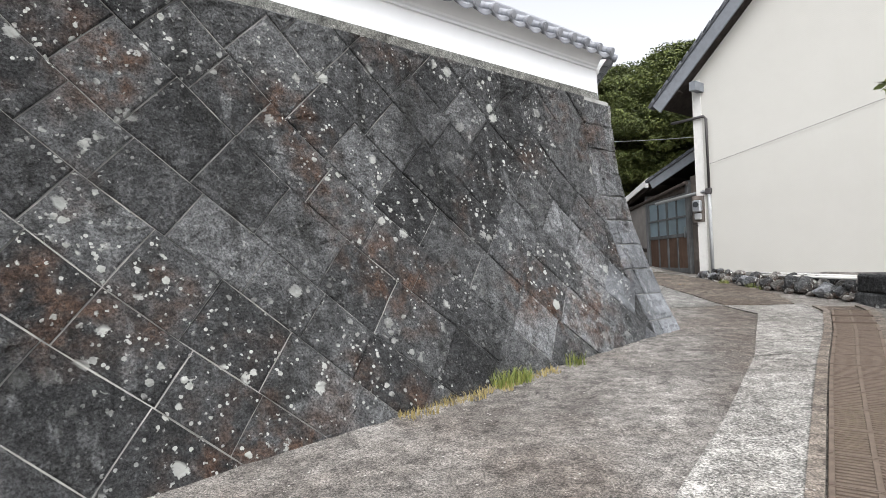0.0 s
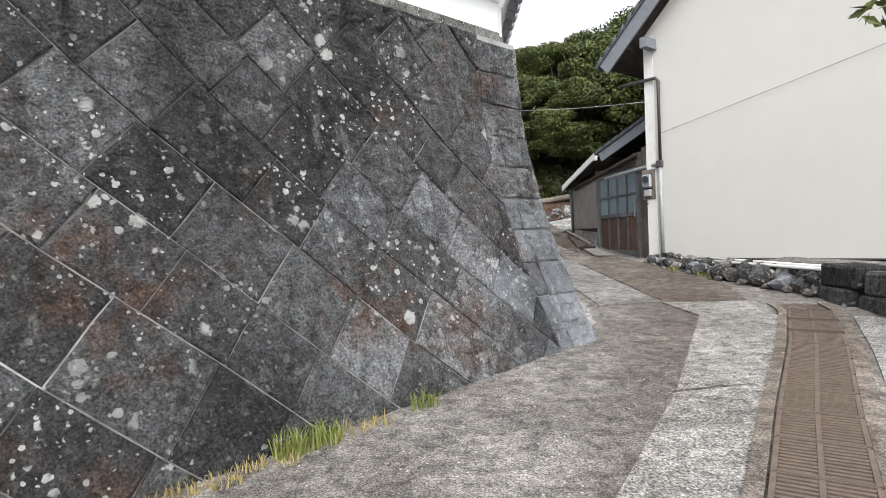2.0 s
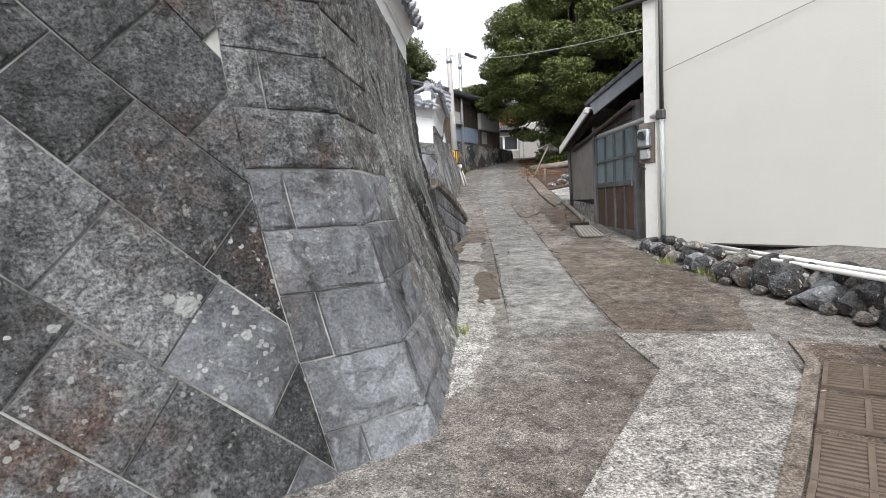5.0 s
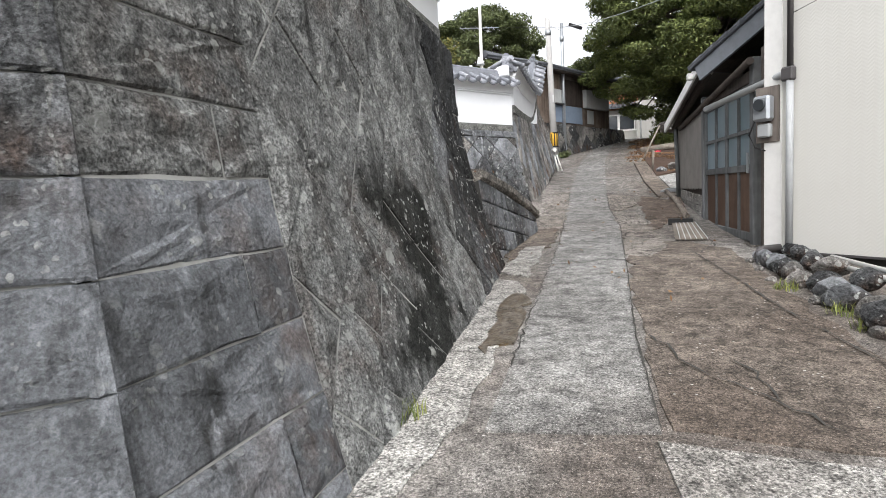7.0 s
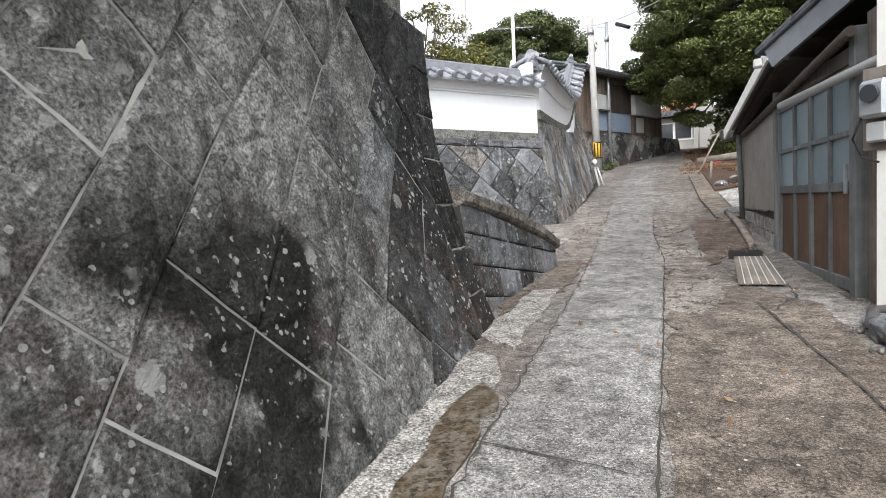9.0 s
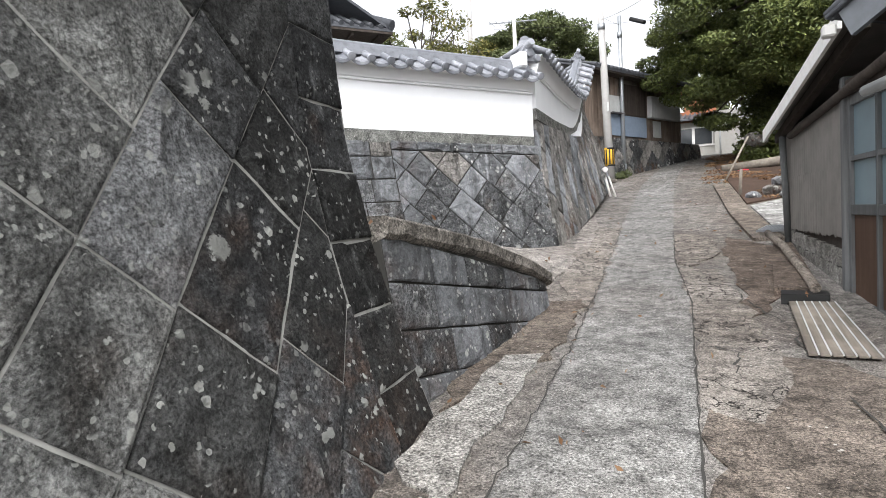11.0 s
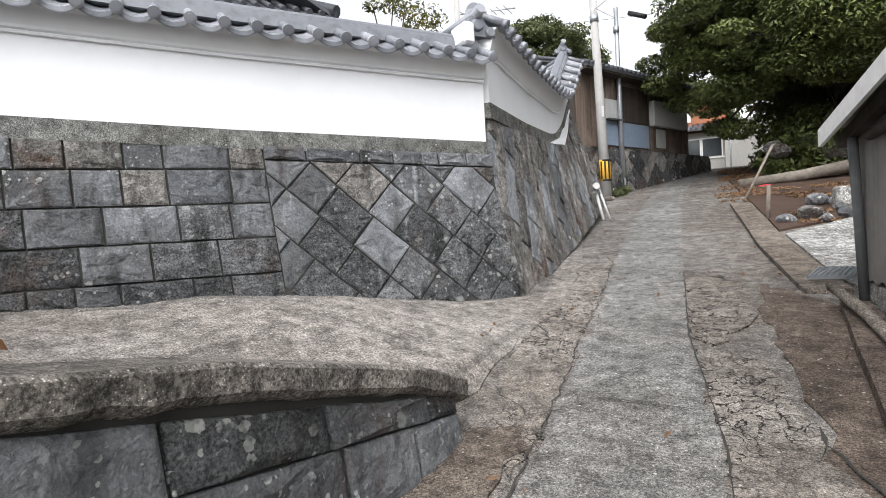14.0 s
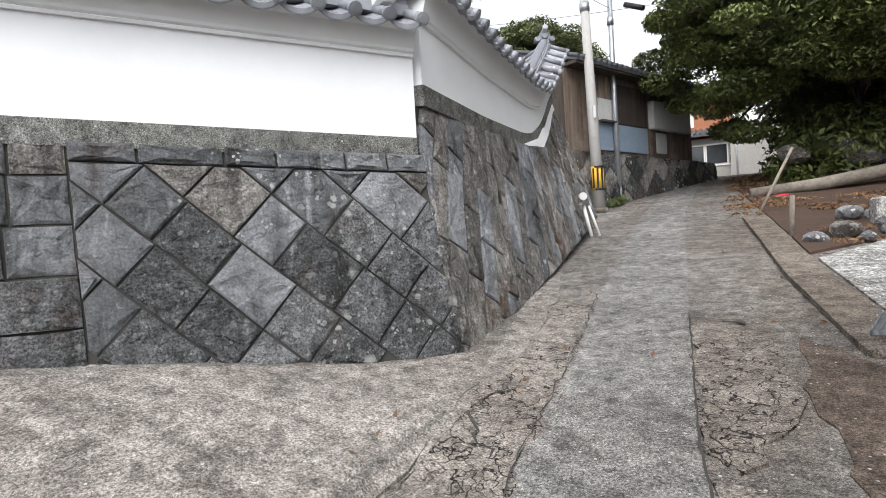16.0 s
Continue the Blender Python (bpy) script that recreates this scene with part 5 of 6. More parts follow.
def cable(name, a, b, sag, r, label):
    a, b = Vector(a), Vector(b)
    pts = [a.lerp(b, i / 14) - V(0, 0, sag * 4 * (i / 14) * (1 - i / 14)) for i in range(15)]
    return tagged(part(name, tube(pts, r, 5), BLACK if r < 0.008 else GREYPIPE), label, "cable", "overhead cables")


cable("cable", off(0.05, 0.12, 4.45), (0.08, 31.2, 8.4), 0.25, 0.009, "pale service cable from pole to house corner")
cable("cable", off(0.38, 0.05, 3.72), off(9.0, 0.04, 5.6), 0.03, 0.004, "pale cable running up the cream wall")
cable("cable", (0.08, 31.2, 8.5), (0.43, 32.8, 8.6), 0.02, 0.006, "thin cable between the two poles")
cable("cable", (-6.0, 37.5, 10.9), (8.0, 31.6, 7.7), 0.2, 0.006, "thin dark overhead cable")
ob = part("cable_sleeve", tube([V(0.55, 34.72, 9.32), V(1.1, 34.5, 9.02)], 0.08, 10), BLACK)
tagged(ob, "black splice sleeve hanging on the overhead cable", "cable sleeve")
cable("cable", (3.2, 9.0, 8.0), (14.0, 26.0, 12.5), 0.1, 0.007, "thin overhead cable above the lane")

# ---- old boarded shed on its stone base ----
S0 = V(-0.5, 31.05, 0)
SD = V(0.396, 0.918, 0)
SN = V(0.918, -0.396, 0)
SLEN = 6.5
shed = thing("boarded_shed", "old rusty boarded shed with tin and blue sheet patches, tiled roof", "shed", at=(S0.x, S0.y, 4.55))
SI = Matrix.Translation((-S0.x, -S0.y, -4.55))


def sp(u, d, z):
    p = S0 + SD * u + SN * d
    return V(p.x, p.y, z)


def spart(name, bm, material, label=""):
    ob = part(name, bm, material, shed, label)
    ob.data.transform(SI)
    return ob


spart("core", box(sp(0, -3.0, 4.5), SD * SLEN, SN * 2.97, (0, 0, 2.3)), DARKWOOD)
rr = random.Random(4)
u = 0.0
while u < SLEN:
    w = rr.uniform(0.16, 0.26)
    w = min(w, SLEN - u)
    spart("board", box(sp(u + 0.004, -0.03, 4.62 + rr.uniform(-0.03, 0.03)), SD * (w - 0.008), SN * rr.uniform(0.03, 0.045), (0, 0, 2.2)), REDWOOD if (u < 1.2 or u > 3.8 or rr.random() < 0.3) else SHEDWOOD)
    u += w
spart("blue_sheet", box(sp(1.3, 0.03, 4.72), SD * 2.45, SN * 0.03, (0, 0, 0.74), 0.005), BLUE, "faded blue sheet")
spart("upper_sheet", box(sp(1.35, 0.03, 5.52), SD * 0.7, SN * 0.02, (0, 0, 0.6)), PALESHEET)
spart("white_shutter", box(sp(3.87, 0.02, 5.47), SD * 2.2, SN * 0.20, (0, 0, 0.82), 0.02), PALESHEET, "pale box shutter")
spart("tin_patch", box(sp(4.25, 0.03, 4.78), SD * 0.6, SN * 0.015, (0, 0, 0.62)), PALESHEET)
spart("shelf", box(sp(1.3, 0.02, 5.46), SD * 0.8, SN * 0.2, (0, 0, 0.05)), DARKPIPE)
# thin dark sheet paints the shaded gap beside the box shutter
spart("shadow_gap", box(sp(2.2, 0.025, 5.50), SD * 1.6, SN * 0.012, (0, 0, 1.1)), DARKWOOD, "weathered shutters in a shadow gap, the shade painted as a dark sheet")
spart("sill", box(sp(0, -0.05, 4.54), SD * SLEN, SN * 0.14, (0, 0, 0.09)), DARKWOOD)
spart("roof_deck", box(sp(0.0, 0.42, 6.76), SD * (SLEN + 0.3), SN * -3.0, (0, 0, 0.08)), DARKWOOD)
roof_v = SN * -3.0 + V(0, 0, 0.95)
spart("roof_slab", box(sp(0.0, 0.45, 6.82), SD * (SLEN + 0.4), roof_v, (0, 0, 0.07)), DARKTILE)
for i in range(29):
    a = sp(0.02 + i * 0.238, 0.49, 6.92)
    spart("roof_rib", tube([a, a + roof_v * 0.99], 0.055, 8), DARKTILE)
spart("ridge", tube([sp(-0.1, -2.5, 7.86), sp(SLEN + 0.4, -2.5, 7.86)], 0.16, 10), DARKTILE)


def place_s(u, z, d):
    p = S0 + SD * u + SN * (0.10 + d + (4.6 - z) * 0.12)
    return V(p.x, p.y, z)


rnd3 = random.Random(21)
stone_wall("wall_7", "mossy grey rubble wall under the boarded shed", place_s,
           diamond_polys(0.0, 7.9, lambda u: 2.6 + 0.14 * u, lambda u: 4.64, rnd3, w=0.42, long=(0.45, 0.7)),
           backing(place_s, 0.0, 7.9, lambda u: 2.5 + 0.14 * u, lambda u: 4.64, -0.03), rnd3, [STONE_3, STONE], 0.009, 0.03)

# ---- far house ----
far = thing("far_house", "low cream house with an orange upper wall and tiled eaves", "house", at=(2.5, 50.0, 4.8))


def fpart(name, bm, material, label="", parent=None):
    ob = part(name, bm, material, parent or far, label)
    ob.data.transform(Matrix.Translation((-2.5, -50.0, -4.8)))
    return ob


fpart("wall", box((-4.0, 50.0, 4.6), (7.2, 0, 0), (0, 6, 0), (0, 0, 2.5)), FARWALL)
fpart("wing_wall", box((3.22, 49.0, 4.6), (6.0, 0, 0), (0, 6, 0), (0, 0, 2.9)), FARWALL)
fpart("upper_wall", box((-4.0, 51.0, 7.1), (7.3, 0, 0), (0, 5, 0), (0, 0, 2.2)), ORANGE, "orange upper wall")
fpart("eave", box((-4.2, 49.3, 7.15), (7.6, 0, 0), (0, 2.0, 0.55), (0, 0, 0.1)), DARKTILE, "grey tiled lower roof")
for i in range(28):
    fpart("roof_rib", tube([V(-4.1 + 0.27 * i, 49.27, 7.28), V(-4.1 + 0.27 * i, 51.0, 7.76)], 0.06, 6), DARKTILE)
fpart("upper_roof", box((-4.4, 50.4, 9.3), (8.2, 0, 0), (0, 6, 0.9), (0, 0, 0.15)), DARKTILE)
for x in (1.0, 2.1, -0.6):
    fpart("pane", box((x - 0.0, 49.97, 5.75), (0.95, 0, 0), (0, 0.03, 0), (0, 0, 0.95)), DARKGLASS)
    for dx in (-0.07, 0.95):
        fpart("window_frame", box((x + dx, 49.94, 5.68), (0.07, 0, 0), (0, 0.07, 0), (0, 0, 1.1)), WHITEPIPE)
fpart("window_sill", box((-0.8, 49.93, 5.62), (4.0, 0, 0), (0, 0.08, 0), (0, 0, 0.08)), WHITEPIPE)
fpart("window_head", box((-0.8, 49.93, 6.72), (4.0, 0, 0), (0, 0.08, 0), (0, 0, 0.07)), WHITEPIPE)
fpart("upper_window", box((0.6, 50.95, 7.9), (0.9, 0, 0), (0, 0.05, 0), (0, 0, 0.9)), WHITEPIPE)
fpart("corner_pipe", tube([V(3.5, 48.97, 4.7), V(3.5, 48.97, 7.4)], 0.05, 6), GREYPIPE)

# ---- house behind the second plot's wall ----
E0 = V(-4.3, 25.0, 7.15)
EA, EB = V(-0.6, -0.8, 0), V(-0.8, 0.6, 0)
villa = thing("tiled_house", "traditional house with dark tiled eaves and white wall panels", "house", at=(E0.x, E0.y, 3.0))


def vpart(name, bm, material, label=""):
    ob = part(name, bm, material, villa, label)
    ob.data.transform(Matrix.Translation((-E0.x, -E0.y, -3.0)))
    return ob


vb = E0 + EA * 1.2 + EB * 1.2
vpart("wall", box(V(vb.x, vb.y, 3.0), EA * 9, EB * 6, (0, 0, 4.5)), PLASTER, "white plaster wall between dark posts")
for k in range(8):
    q = vb + EA * (k * 1.2) - EB * 0.03
    vpart("post", box(V(q.x, q.y, 3.0), EA * 0.13, EB * 0.1, (0, 0, 4.5)), DARKWOOD)
q = vb - EB * 0.04
vpart("beam", box(V(q.x, q.y, 6.55), EA * 9, EB * 0.1, (0, 0, 0.16)), DARKWOOD)
vpart("soffit", box(E0 + V(0, 0, -0.02), EA * 11, EB * 8, (0, 0, 0.06)), DARKWOOD)
vs = EB * 3.4 + V(0, 0, 1.7)
vpart("roof_slope", box(E0 + V(0, 0, 0.05), EA * 11, vs, (0, 0, 0.08)), DARKTILE)
for i in range(40):
    a = E0 + EA * (i * 0.275 + 0.05) + V(0, 0, 0.15) - EB * 0.03
    vpart("roof_rib", tube([a, a + vs], 0.065, 6), DARKTILE)
vpart("hip_ridge", tube([E0 + V(0, 0, 0.22), E0 + EA * 2.8 + EB * 3.4 + V(0, 0, 1.95)], 0.15, 8), DARKTILE)
vs2 = EA * 3.0 + V(0, 0, 1.7)
vpart("roof_slope", box(E0 + V(0, 0, 0.05), EB * 8, vs2, (0, 0, 0.08)), DARKTILE)
for k in range(14):
    a = E0 + EA * (0.3 + 0.75 * k) + EB * 0.1 - V(0, 0, 0.1)
    vpart("rafter", box(a, EA * 0.08, EB * 1.2, (0, 0, 0.09)), DARKWOOD)
# small tiled roof just behind the white wall
vpart("porch_roof", box(V(-4.6, 22.2, 5.6), V(1.5, 2.0, 0), V(-1.2, 0.9, 0.55), V(0, 0, 0.12)), DARKTILE)


# ---- roof ornaments at the corner of the white wall ----
def ornament(name, at, facing, scale, label):
    t = thing(name, label, "roof ornament", at=at)
    side = V(-facing.y, facing.x, 0)
    rows = []
    for i in range(9):
        a = math.pi * i / 8
        r = (0.20 + 0.03 * math.cos(a * 4)) * scale
        rows.append(side * (r * math.cos(a)) + V(0, 0, r * math.sin(a) * 1.15))
    bm = bmesh.new()
    f = [bm.verts.new(p + facing * 0.06 * scale) for p in rows]
    b = [bm.verts.new(p - facing * 0.06 * scale) for p in rows]
    bm.faces.new(f)
    bm.faces.new(b[::-1])
    for i in range(9):
        j = (i + 1) % 9
        bm.faces.new((f[i], b[i], b[j], f[j]))
    bmesh.ops.recalc_face_normals(bm, faces=bm.faces)
    part("shield", bm, TILE, t)
    for sx, z, r in ((-0.16, 0.05, 0.07), (0.16, 0.05, 0.07), (0, 0.12, 0.08)):
        p = side * sx * scale + V(0, 0, z * scale)
        part("boss", tube([p + facing * 0.05 * scale, p + facing * 0.10 * scale], r * scale, 12, r * 0.7 * scale), TILE, t)
    p = V(0, 0, 0.22 * scale)
    part("crest", tube([p - facing * 0.12 * scale, p + facing * 0.02 * scale, p + facing * 0.16 * scale + V(0, 0, 0.06)], 0.06 * scale, 10), TILE, t)
    return t


ornament("ridge_end_tile", (k2.x + 0.05, k2.y - 0.1, 4.76), N2, 1.1, "grey ridge-end ornament tile at the wall corner")
ornament("ridge_end_tile", (k2.x + DD.x * 6.3, k2.y + 6.3, 6.25), V(0.5, -0.85, 0).normalized(), 0.9, "grey ridge-end ornament tile at the wall end")
ob = part("plaster_collar", box(V(k2.x - 0.2, k2.y - 0.28, 4.60), D2 * 0.16, N2 * 0.34, V(0, 0, 0.26), 0.03), PLASTER)
tagged(ob, "white plaster collar under the ridge-end tile", "plaster collar")
ob = part("white_sweep", loft([[place_d(u, z + a, d) for a, d in ((0.0, 0.01), (h, 0.0), (h, -0.14), (0.0, -0.14))] for u, z, h in [(3.6 + 0.2 * i, top_d(3.6 + 0.2 * i) - 0.01, 0.03 + 0.025 * i) for i in range(18)]]), PLASTER)
tagged(ob, "white plaster capping sweeping up the stone wall end", "plaster capping", kind="structure")
ob = part("standpipe", tube([V(0.95, 26.7, 2.45), V(0.80, 26.8, 3.05)], 0.03, 8), WHITEPIPE)
tagged(ob, "white plastic standpipe leaning on the stone wall", "pipe")
ob = part("plastic_bucket", tube([V(0.80, 26.72, 3.02), V(0.80, 26.72, 3.16), V(0.86, 26.6, 3.16)], 0.07, 10), WHITEPIPE)
tagged(ob, "white plastic bucket on the standpipe", "bucket")
ob = part("standpipe", tube([V(1.05, 26.9, 2.45), V(0.88, 26.9, 3.0)], 0.022, 8), WHITEPIPE)
tagged(ob, "white plastic standpipe leaning on the stone wall", "pipe")

# ---- timber and stones at the yard ----
ob = part("timber_log", tube([V(3.55, 31.8, 3.2), V(5.0, 32.0, 3.32), V(9.0, 32.4, 3.95)], 0.13, 10, 0.17), LOGWOOD)
tagged(ob, "bleached timber log lying across the bank", "log")
ob = part("timber_plank", box(V(3.6, 31.0, 2.55), V(2.6, 1.0, -0.1), V(0.02, 0.12, 0), V(0, 0, 0.09), 0.01), LOGWOOD)
tagged(ob, "grey timber plank lying on the bank", "plank")
ob = part("leaning_stick", tube([V(3.55, 29.0, 2.55), V(4.22, 29.15, 3.9)], 0.028, 7), LOGWOOD)
tagged(ob, "bare wooden stick leaning at the kerb", "stick")
ob = part("short_post", tube([V(3.92, 26.4, 2.15), V(3.96, 26.4, 2.9)], 0.035, 8), LOGWOOD)
tagged(ob, "short grey wooden post at the kerb", "post")
ob = part("red_bag", tube([V(4.0, 31.5, 3.06), V(4.18, 31.5, 3.1), V(4.3, 31.5, 3.08)], 0.05, 8), plain_material("red_plastic", (0.5, 0.03, 0.05), 0.4))
tagged(ob, "small crumpled red plastic bag on the log", "bag")
squared = box(V(-0.32, -0.25, 0), V(0.64, 0.05, 0), V(0, 0.5, 0), V(0.03, 0, 0.42), 0.03)
ob = part("white_stone", squared, GRAVEL)
ob.location = (5.35, 27.2, ground_z(5.35, 27.2))
tagged(ob, "pale squared stone block standing in the yard", "stone block")
ob = part("hollow_block", box(V(5.6, 25.4, ground_z(5.6, 25.4)), V(0.39, 0.05, 0), V(-0.02, 0.19, 0), V(0, 0, 0.12), 0.008), BLOCK)
tagged(ob, "grey hollow concrete block lying in the yard", "concrete block")
rr = random.Random(31)
for i in range(46):
    x, y = rr.uniform(4.1, 9.0), rr.uniform(25.6, 28.5)
    if i > 24:
        x, y = rr.uniform(4.6, 9.5), rr.uniform(33.6, 34.6)
    k = rr.uniform(0.08, 0.24) if i <= 24 else rr.uniform(0.25, 0.5)
    rock("yard_stone", (x, y, ground_z(x, y) + (0 if i <= 24 else rr.uniform(0, 0.7))), (k * 1.3, k, k * 0.8), 300 + i, rr.choice([STONE_2, STONE_3]), "grey fieldstone lying at the edge of the yard")


# ---- plants ----
def leaf_cloud(clumps, per, size, seed, flat=0.6):
    """Many small folded leaves gathered in clumps; clumps: centre and three radii."""
    g = np.random.default_rng(seed)
    pts, nrm = [], []
    for c, rad in clumps:
        d = g.normal(size=(per, 3))
        d /= np.linalg.norm(d, axis=1)[:, None]
        r = g.uniform(0.35, 1.0, per) ** 0.5
        pts.append(np.array(c) + d * r[:, None] * np.array(rad))
        nrm.append(d * (1 - flat) + g.normal(size=(per, 3)) * 0.5 + np.array((0, 0, flat)))
    P, N = np.concatenate(pts), np.concatenate(nrm)
    N /= np.linalg.norm(N, axis=1)[:, None]
    T = np.cross(N, g.normal(size=N.shape))
    T /= np.linalg.norm(T, axis=1)[:, None]
    B = np.cross(N, T)
    s = size * g.uniform(0.6, 1.3, len(P))[:, None]
    a, b = P - T * s, P + T * s
    l, r = P + B * s * 0.42 + N * s * 0.15, P - B * s * 0.42 + N * s * 0.15
    v = np.stack([a, r, b, l], 1).reshape(-1, 3)
    me = bpy.data.meshes.new("crown")
    idx = np.arange(len(P)) * 4
    faces = np.stack([idx, idx + 1, idx + 2, idx + 3], 1)
    me.from_pydata(v.tolist(), [], faces.tolist())
    return me


def tree(name, label, base, height, spread, clumps_n, per, leaf, material, seed, crown_low=0.3, dome=1.0, trunk_r=0.25, clump_r=(0.7, 1.2), limbs=9, fringe=()):
    g = random.Random(seed)
    t = thing(name, label, "tree", at=base)
    bm = bmesh.new()
    pts = [V(0, 0, -0.3)]
    for i in range(1, 6):
        pts.append(V(g.uniform(-0.2, 0.2), g.uniform(-0.2, 0.2), height * 0.14 * i))
    add_tube(bm, pts, trunk_r, 10, trunk_r * 0.4)
    clumps = []
    for i in range(clumps_n):
        a, f = g.uniform(0, 2 * math.pi), g.random()
        h = crown_low + (1 - crown_low) * f
        k = (h - crown_low) / (1 - crown_low)
        shell = math.sqrt(max(0.02, 1 - abs(2 * k - 0.85) ** 2.2 / 1.4)) * spread * dome
        q = shell * g.uniform(0.35, 1.0) ** 0.6
        q *= 1 + 0.18 * math.sin(a * 3 + seed) + 0.1 * math.sin(a * 7)
        c = V(q * math.cos(a), q * math.sin(a), height * h * 0.93)
        r = g.uniform(*clump_r)
        clumps.append((tuple(c), (r, r, r * 0.45)))
        if i < limbs * 3:
            s = pts[min(5, 2 + i % 4)]
            mid = s.lerp(c, 0.5) + V(0, 0, g.uniform(-0.3, 0.4))
            add_tube(bm, [s, mid, c], trunk_r * 0.3, 6, 0.02)
    for x, y, z, r in fringe:
        c = V(x, y, z)
        add_tube(bm, [pts[3], pts[3].lerp(c, 0.5) + V(0, 0, 0.5), c], trunk_r * 0.3, 6, 0.02)
        clumps.append((tuple(c), (r, r, r * 0.5)))
    bmesh.ops.recalc_face_normals(bm, faces=bm.faces)
    part("trunk", bm, BARK, t)
    me = leaf_cloud(clumps, per, leaf, seed)
    me.materials.append(material)
    crown = new("crown", me)
    crown.parent = t
    return t


tree("evergreen_tree", "large dense evergreen tree with dark glossy leaves", (6.2, 34.2, 3.4), 8.8, 4.5, 290, 900, 0.072, LEAF, 3, 0.30, 1.0, 0.35, (0.5, 0.95), 14,
     [(-4.6, -0.4, 3.2, 0.7), (-4.0, 0.3, 2.7, 0.7), (-3.3, -0.5, 2.3, 0.7), (-3.0, 0.6, 1.8, 0.6), (-4.9, 0.2, 4.0, 0.6), (-3.9, -0.8, 3.4, 0.7), (-2.6, -0.6, 1.5, 0.6), (-2.9, 0.0, 2.7, 0.8)])
tree("evergreen_tree", "dark evergreen tree on the bank above the yard", (11.2, 34.0, 4.5), 9.0, 4.6, 190, 420, 0.11, LEAF, 8, 0.12, 1.0, 0.35, (0.9, 1.5))
tree("evergreen_tree", "evergreen tree behind the yard", (13.5, 27.5, 4.0), 9.0, 3.8, 110, 300, 0.13, LEAF, 12, 0.05, 1.0, 0.3, (0.9, 1.4))
tree("evergreen_tree", "dark evergreen tree on the bank behind the yard", (9.0, 39.0, 4.8), 9.5, 4.6, 150, 420, 0.12, LEAF, 19, 0.08, 1.0, 0.3, (0.7, 1.2))
tree("hill_tree", "broad umbrella-shaped tree on the hill behind the roofs", (-9.5, 56.0, 6.0), 11.6, 5.4, 170, 420, 0.14, LEAF_2, 5, 0.5, 1.0, 0.35, (0.7, 1.3))
tree("hill_tree", "broad green tree on the hill behind the roofs", (-17.0, 58.0, 6.0), 9.5, 5.5, 90, 320, 0.2, LEAF_2, 6, 0.3, 1.0, 0.35, (1.0, 1.6))
tree("hill_tree", "green tree behind the far house", (-1.0, 60.0, 5.2), 7.5, 4.5, 80, 320, 0.2, LEAF_2, 16, 0.2, 1.0, 0.35, (1.0, 1.6))
tree("garden_tree", "sparse yellowing garden tree behind the white wall", (-7.0, 31.5, 3.0), 7.9, 2.1, 60, 110, 0.085, LEAF_3, 9, 0.45, 1.0, 0.12, (0.35, 0.7), 16)
tree("garden_tree", "green garden shrub tree behind the white wall", (-5.6, 33.5, 3.2), 6.0, 1.9, 60, 240, 0.10, LEAF_2, 10, 0.4, 1.0, 0.12, (0.4, 0.8), 12)
tree("garden_tree", "sparse yellowing garden tree with bare twigs", (-5.3, 31.8, 3.0), 6.6, 1.6, 50, 120, 0.07, LEAF_3, 23, 0.5, 1.0, 0.10, (0.3, 0.6), 16)
tree("garden_tree", "round green garden tree behind the white wall", (-7.9, 30.6, 3.0), 6.3, 1.6, 60, 220, 0.08, LEAF_2, 24, 0.4, 1.0, 0.12, (0.4, 0.7), 10)
tree("garden_tree", "slender tree overhanging the lane edge", (7.2, 5.4, 0.6), 4.4, 1.5, 40, 120, 0.07, LEAF, 14, 0.45, 1.0, 0.09, (0.3, 0.5), 8)
twig = thing("overhanging_branch", "thin leafy branch reaching over the lane edge", "branch", at=(7.0, 5.6, 3.4))
part("stem", tube([V(0, 0, 0), V(-1.2, 0.6, 0.15), V(-2.3, 1.1, -0.05)], 0.03, 6, 0.008), BARK, twig)
me = leaf_cloud([((-2.45 + 0.3 * i, 1.18 - 0.14 * i, -0.08 + 0.05 * i), (0.25, 0.2, 0.12)) for i in range(5)], 26, 0.075, 77)
me.materials.append(LEAF)
new("leaves", me).parent = twig


def undergrowth(name, label, spots, per, size, material, seed, rad=(0.5, 0.5, 0.4)):
    me = leaf_cloud([((x, y, ground_z(x, y) + h), rad) for x, y, h in spots], per, size, seed, 0.4)
    me.materials.append(material)
    return tagged(new(name, me), label, "plants", kind="stuff")


g = random.Random(40)
undergrowth("undergrowth", "dark undergrowth and ivy on the bank under the tree", [(g.uniform(4.3, 12), g.uniform(33.4, 36.5), g.uniform(0.0, 1.6)) for _ in range(130)], 150, 0.10, LEAF, 41, (0.6, 0.5, 0.4))
undergrowth("undergrowth", "weeds at the foot of the stone wall", [(g.uniform(0.25, 0.6), g.uniform(31.8, 33.0), 0.1) for _ in range(10)], 60, 0.05, LEAF_2, 42, (0.2, 0.3, 0.15))
undergrowth("leaf_litter", "brown fallen leaves along the kerb and bank", [(g.uniform(3.3, 4.2), g.uniform(29, 38), 0.03) for _ in range(50)] + [(g.uniform(4.1, 8.5), g.uniform(25.6, 31), 0.04) for _ in range(70)], 50, 0.05, LITTER, 43, (0.4, 0.4, 0.03))
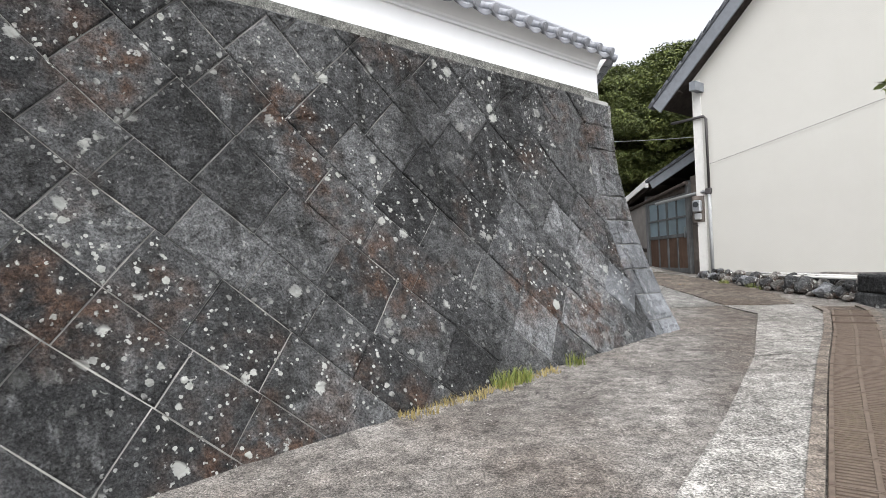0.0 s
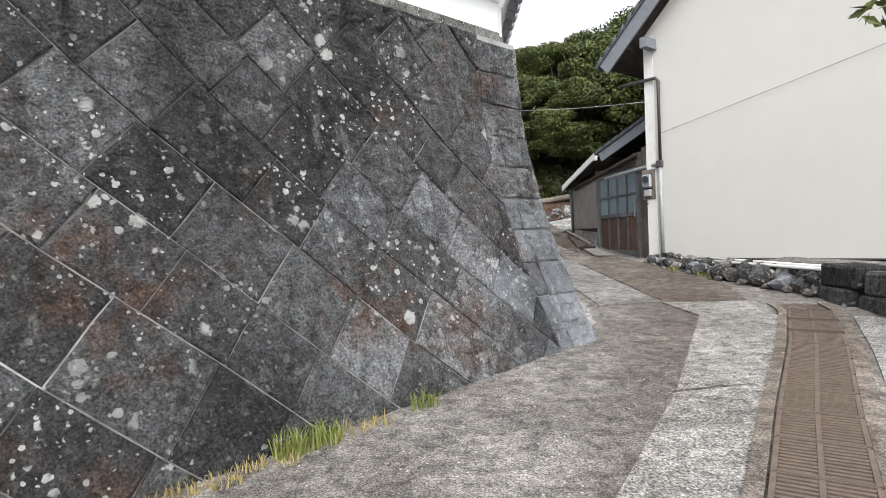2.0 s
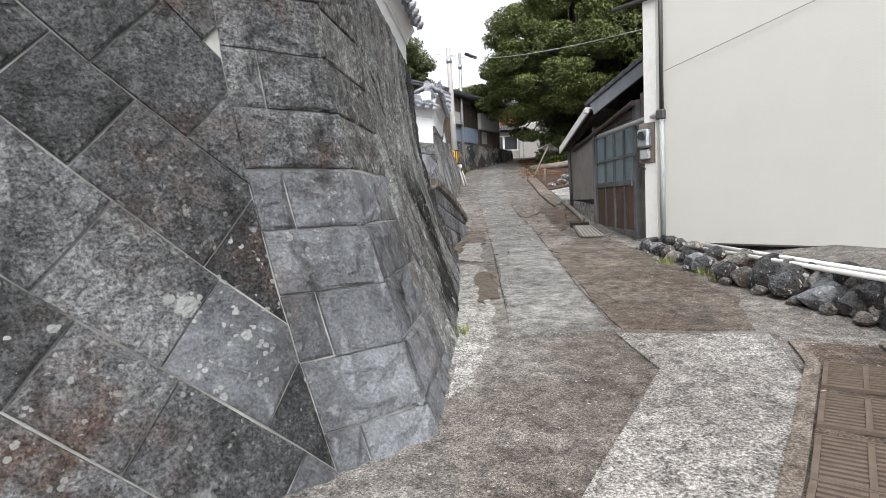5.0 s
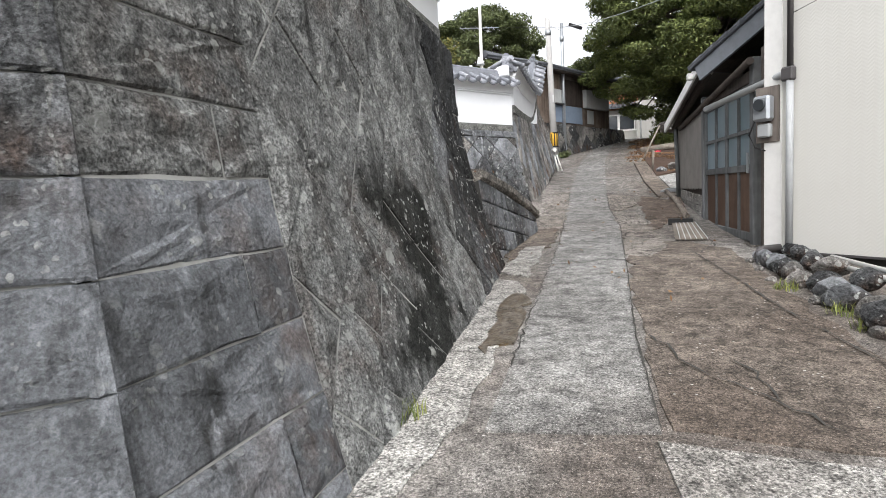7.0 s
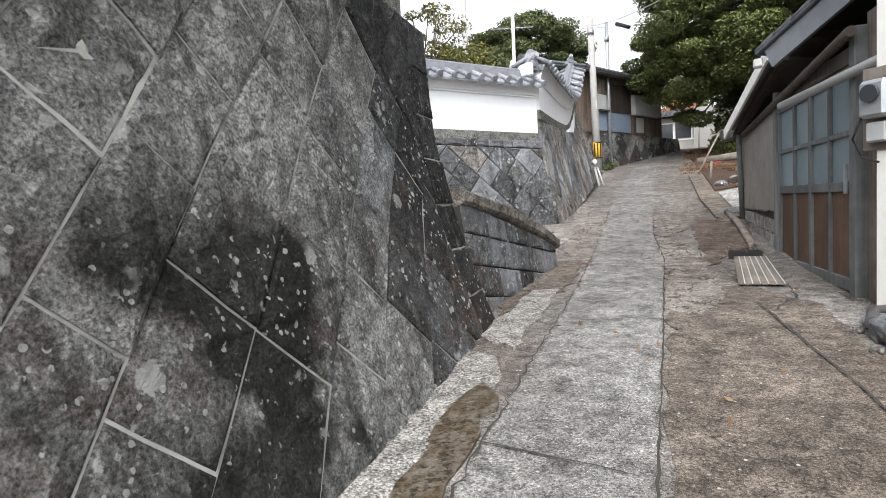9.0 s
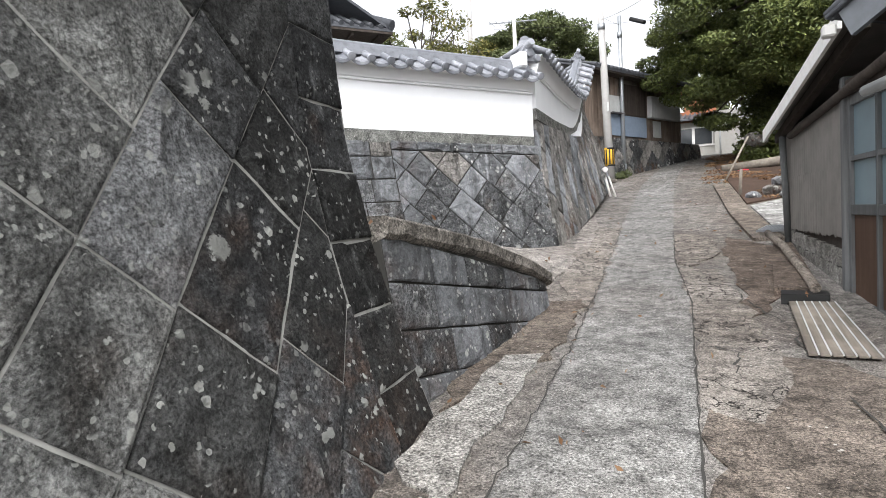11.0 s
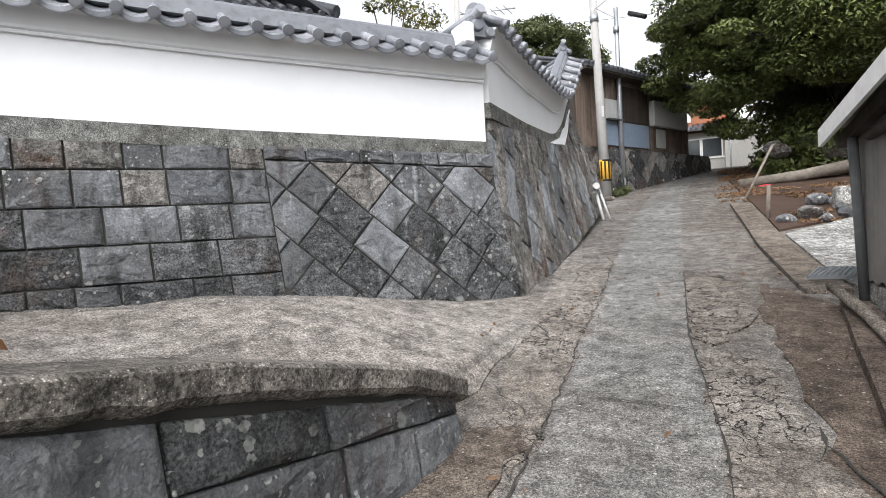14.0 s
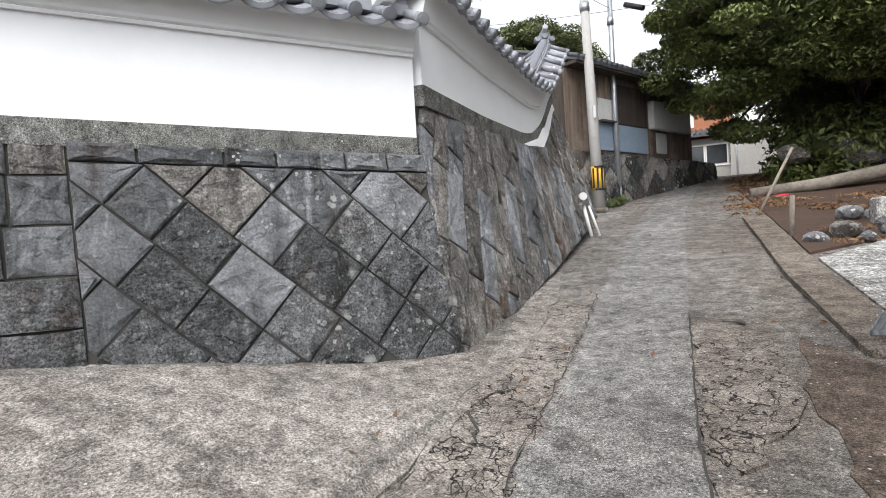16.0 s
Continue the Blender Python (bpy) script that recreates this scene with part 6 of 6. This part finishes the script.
undergrowth("leaf_litter", "small fallen leaves scattered on the lane", [(g.uniform(1.2, 4.2), g.uniform(12, 30), 0.03) for _ in range(70)], 2, 0.03, LITTER, 44, (0.8, 0.8, 0.006))


def grass(name, label, spots, material, seed, h=(0.08, 0.22), n=60, spread=0.10):
    gg = random.Random(seed)
    vs, fs = [], []
    for x, y in spots:
        for _ in range(n):
            a, r = gg.uniform(0, 6.28), spread * gg.random() ** 0.5
            px, py = x + r * math.cos(a), y + r * math.sin(a)
            z = ground_z(px, py)
            b, l = gg.uniform(0, 6.28), gg.uniform(*h)
            lean = gg.uniform(0.15, 0.8) * l
            w = 0.004
            ox, oy = math.cos(b), math.sin(b)
            i = len(vs)
            vs += [(px - oy * w, py + ox * w, z), (px + oy * w, py - ox * w, z),
                   (px + ox * lean * 0.4 + oy * w * 0.8, py + oy * lean * 0.4 - ox * w * 0.8, z + l * 0.65), (px + ox * lean * 0.4 - oy * w * 0.8, py + oy * lean * 0.4 + ox * w * 0.8, z + l * 0.65),
                   (px + ox * lean, py + oy * lean, z + l)]
            fs += [(i, i + 1, i + 2, i + 3), (i + 3, i + 2, i + 4)]
    me = bpy.data.meshes.new(name)
    me.from_pydata(vs, [], fs)
    me.materials.append(material)
    return tagged(new(name, me), label, "grass", kind="stuff")


g = random.Random(50)
grass("grass_tuft", "bright green grass tuft at the wall foot", [(0.10, 5.52), (0.20, 5.60), (0.0, 5.42)], GRASS, 51, (0.06, 0.16), 110)
grass("grass_tuft", "green weed growing at the wall foot", [(0.80, 6.22), (0.74, 6.16)], GRASS, 52, (0.05, 0.16), 34, 0.09)
grass("dry_grass", "dry yellowing grass along the wall foot", [(-0.75 + 0.12 * i + g.uniform(-.05, .05), 4.62 + 0.125 * i + g.uniform(-.06, .03)) for i in range(11)], STRAW, 53, (0.02, 0.07), 60, 0.10)
grass("grass_tuft", "small green tufts among the rubble", [(5.15, 12.3), (5.2, 11.9), (2.35, 10.0), (4.9, 13.1)], GRASS, 54, (0.05, 0.12), 60, 0.12)
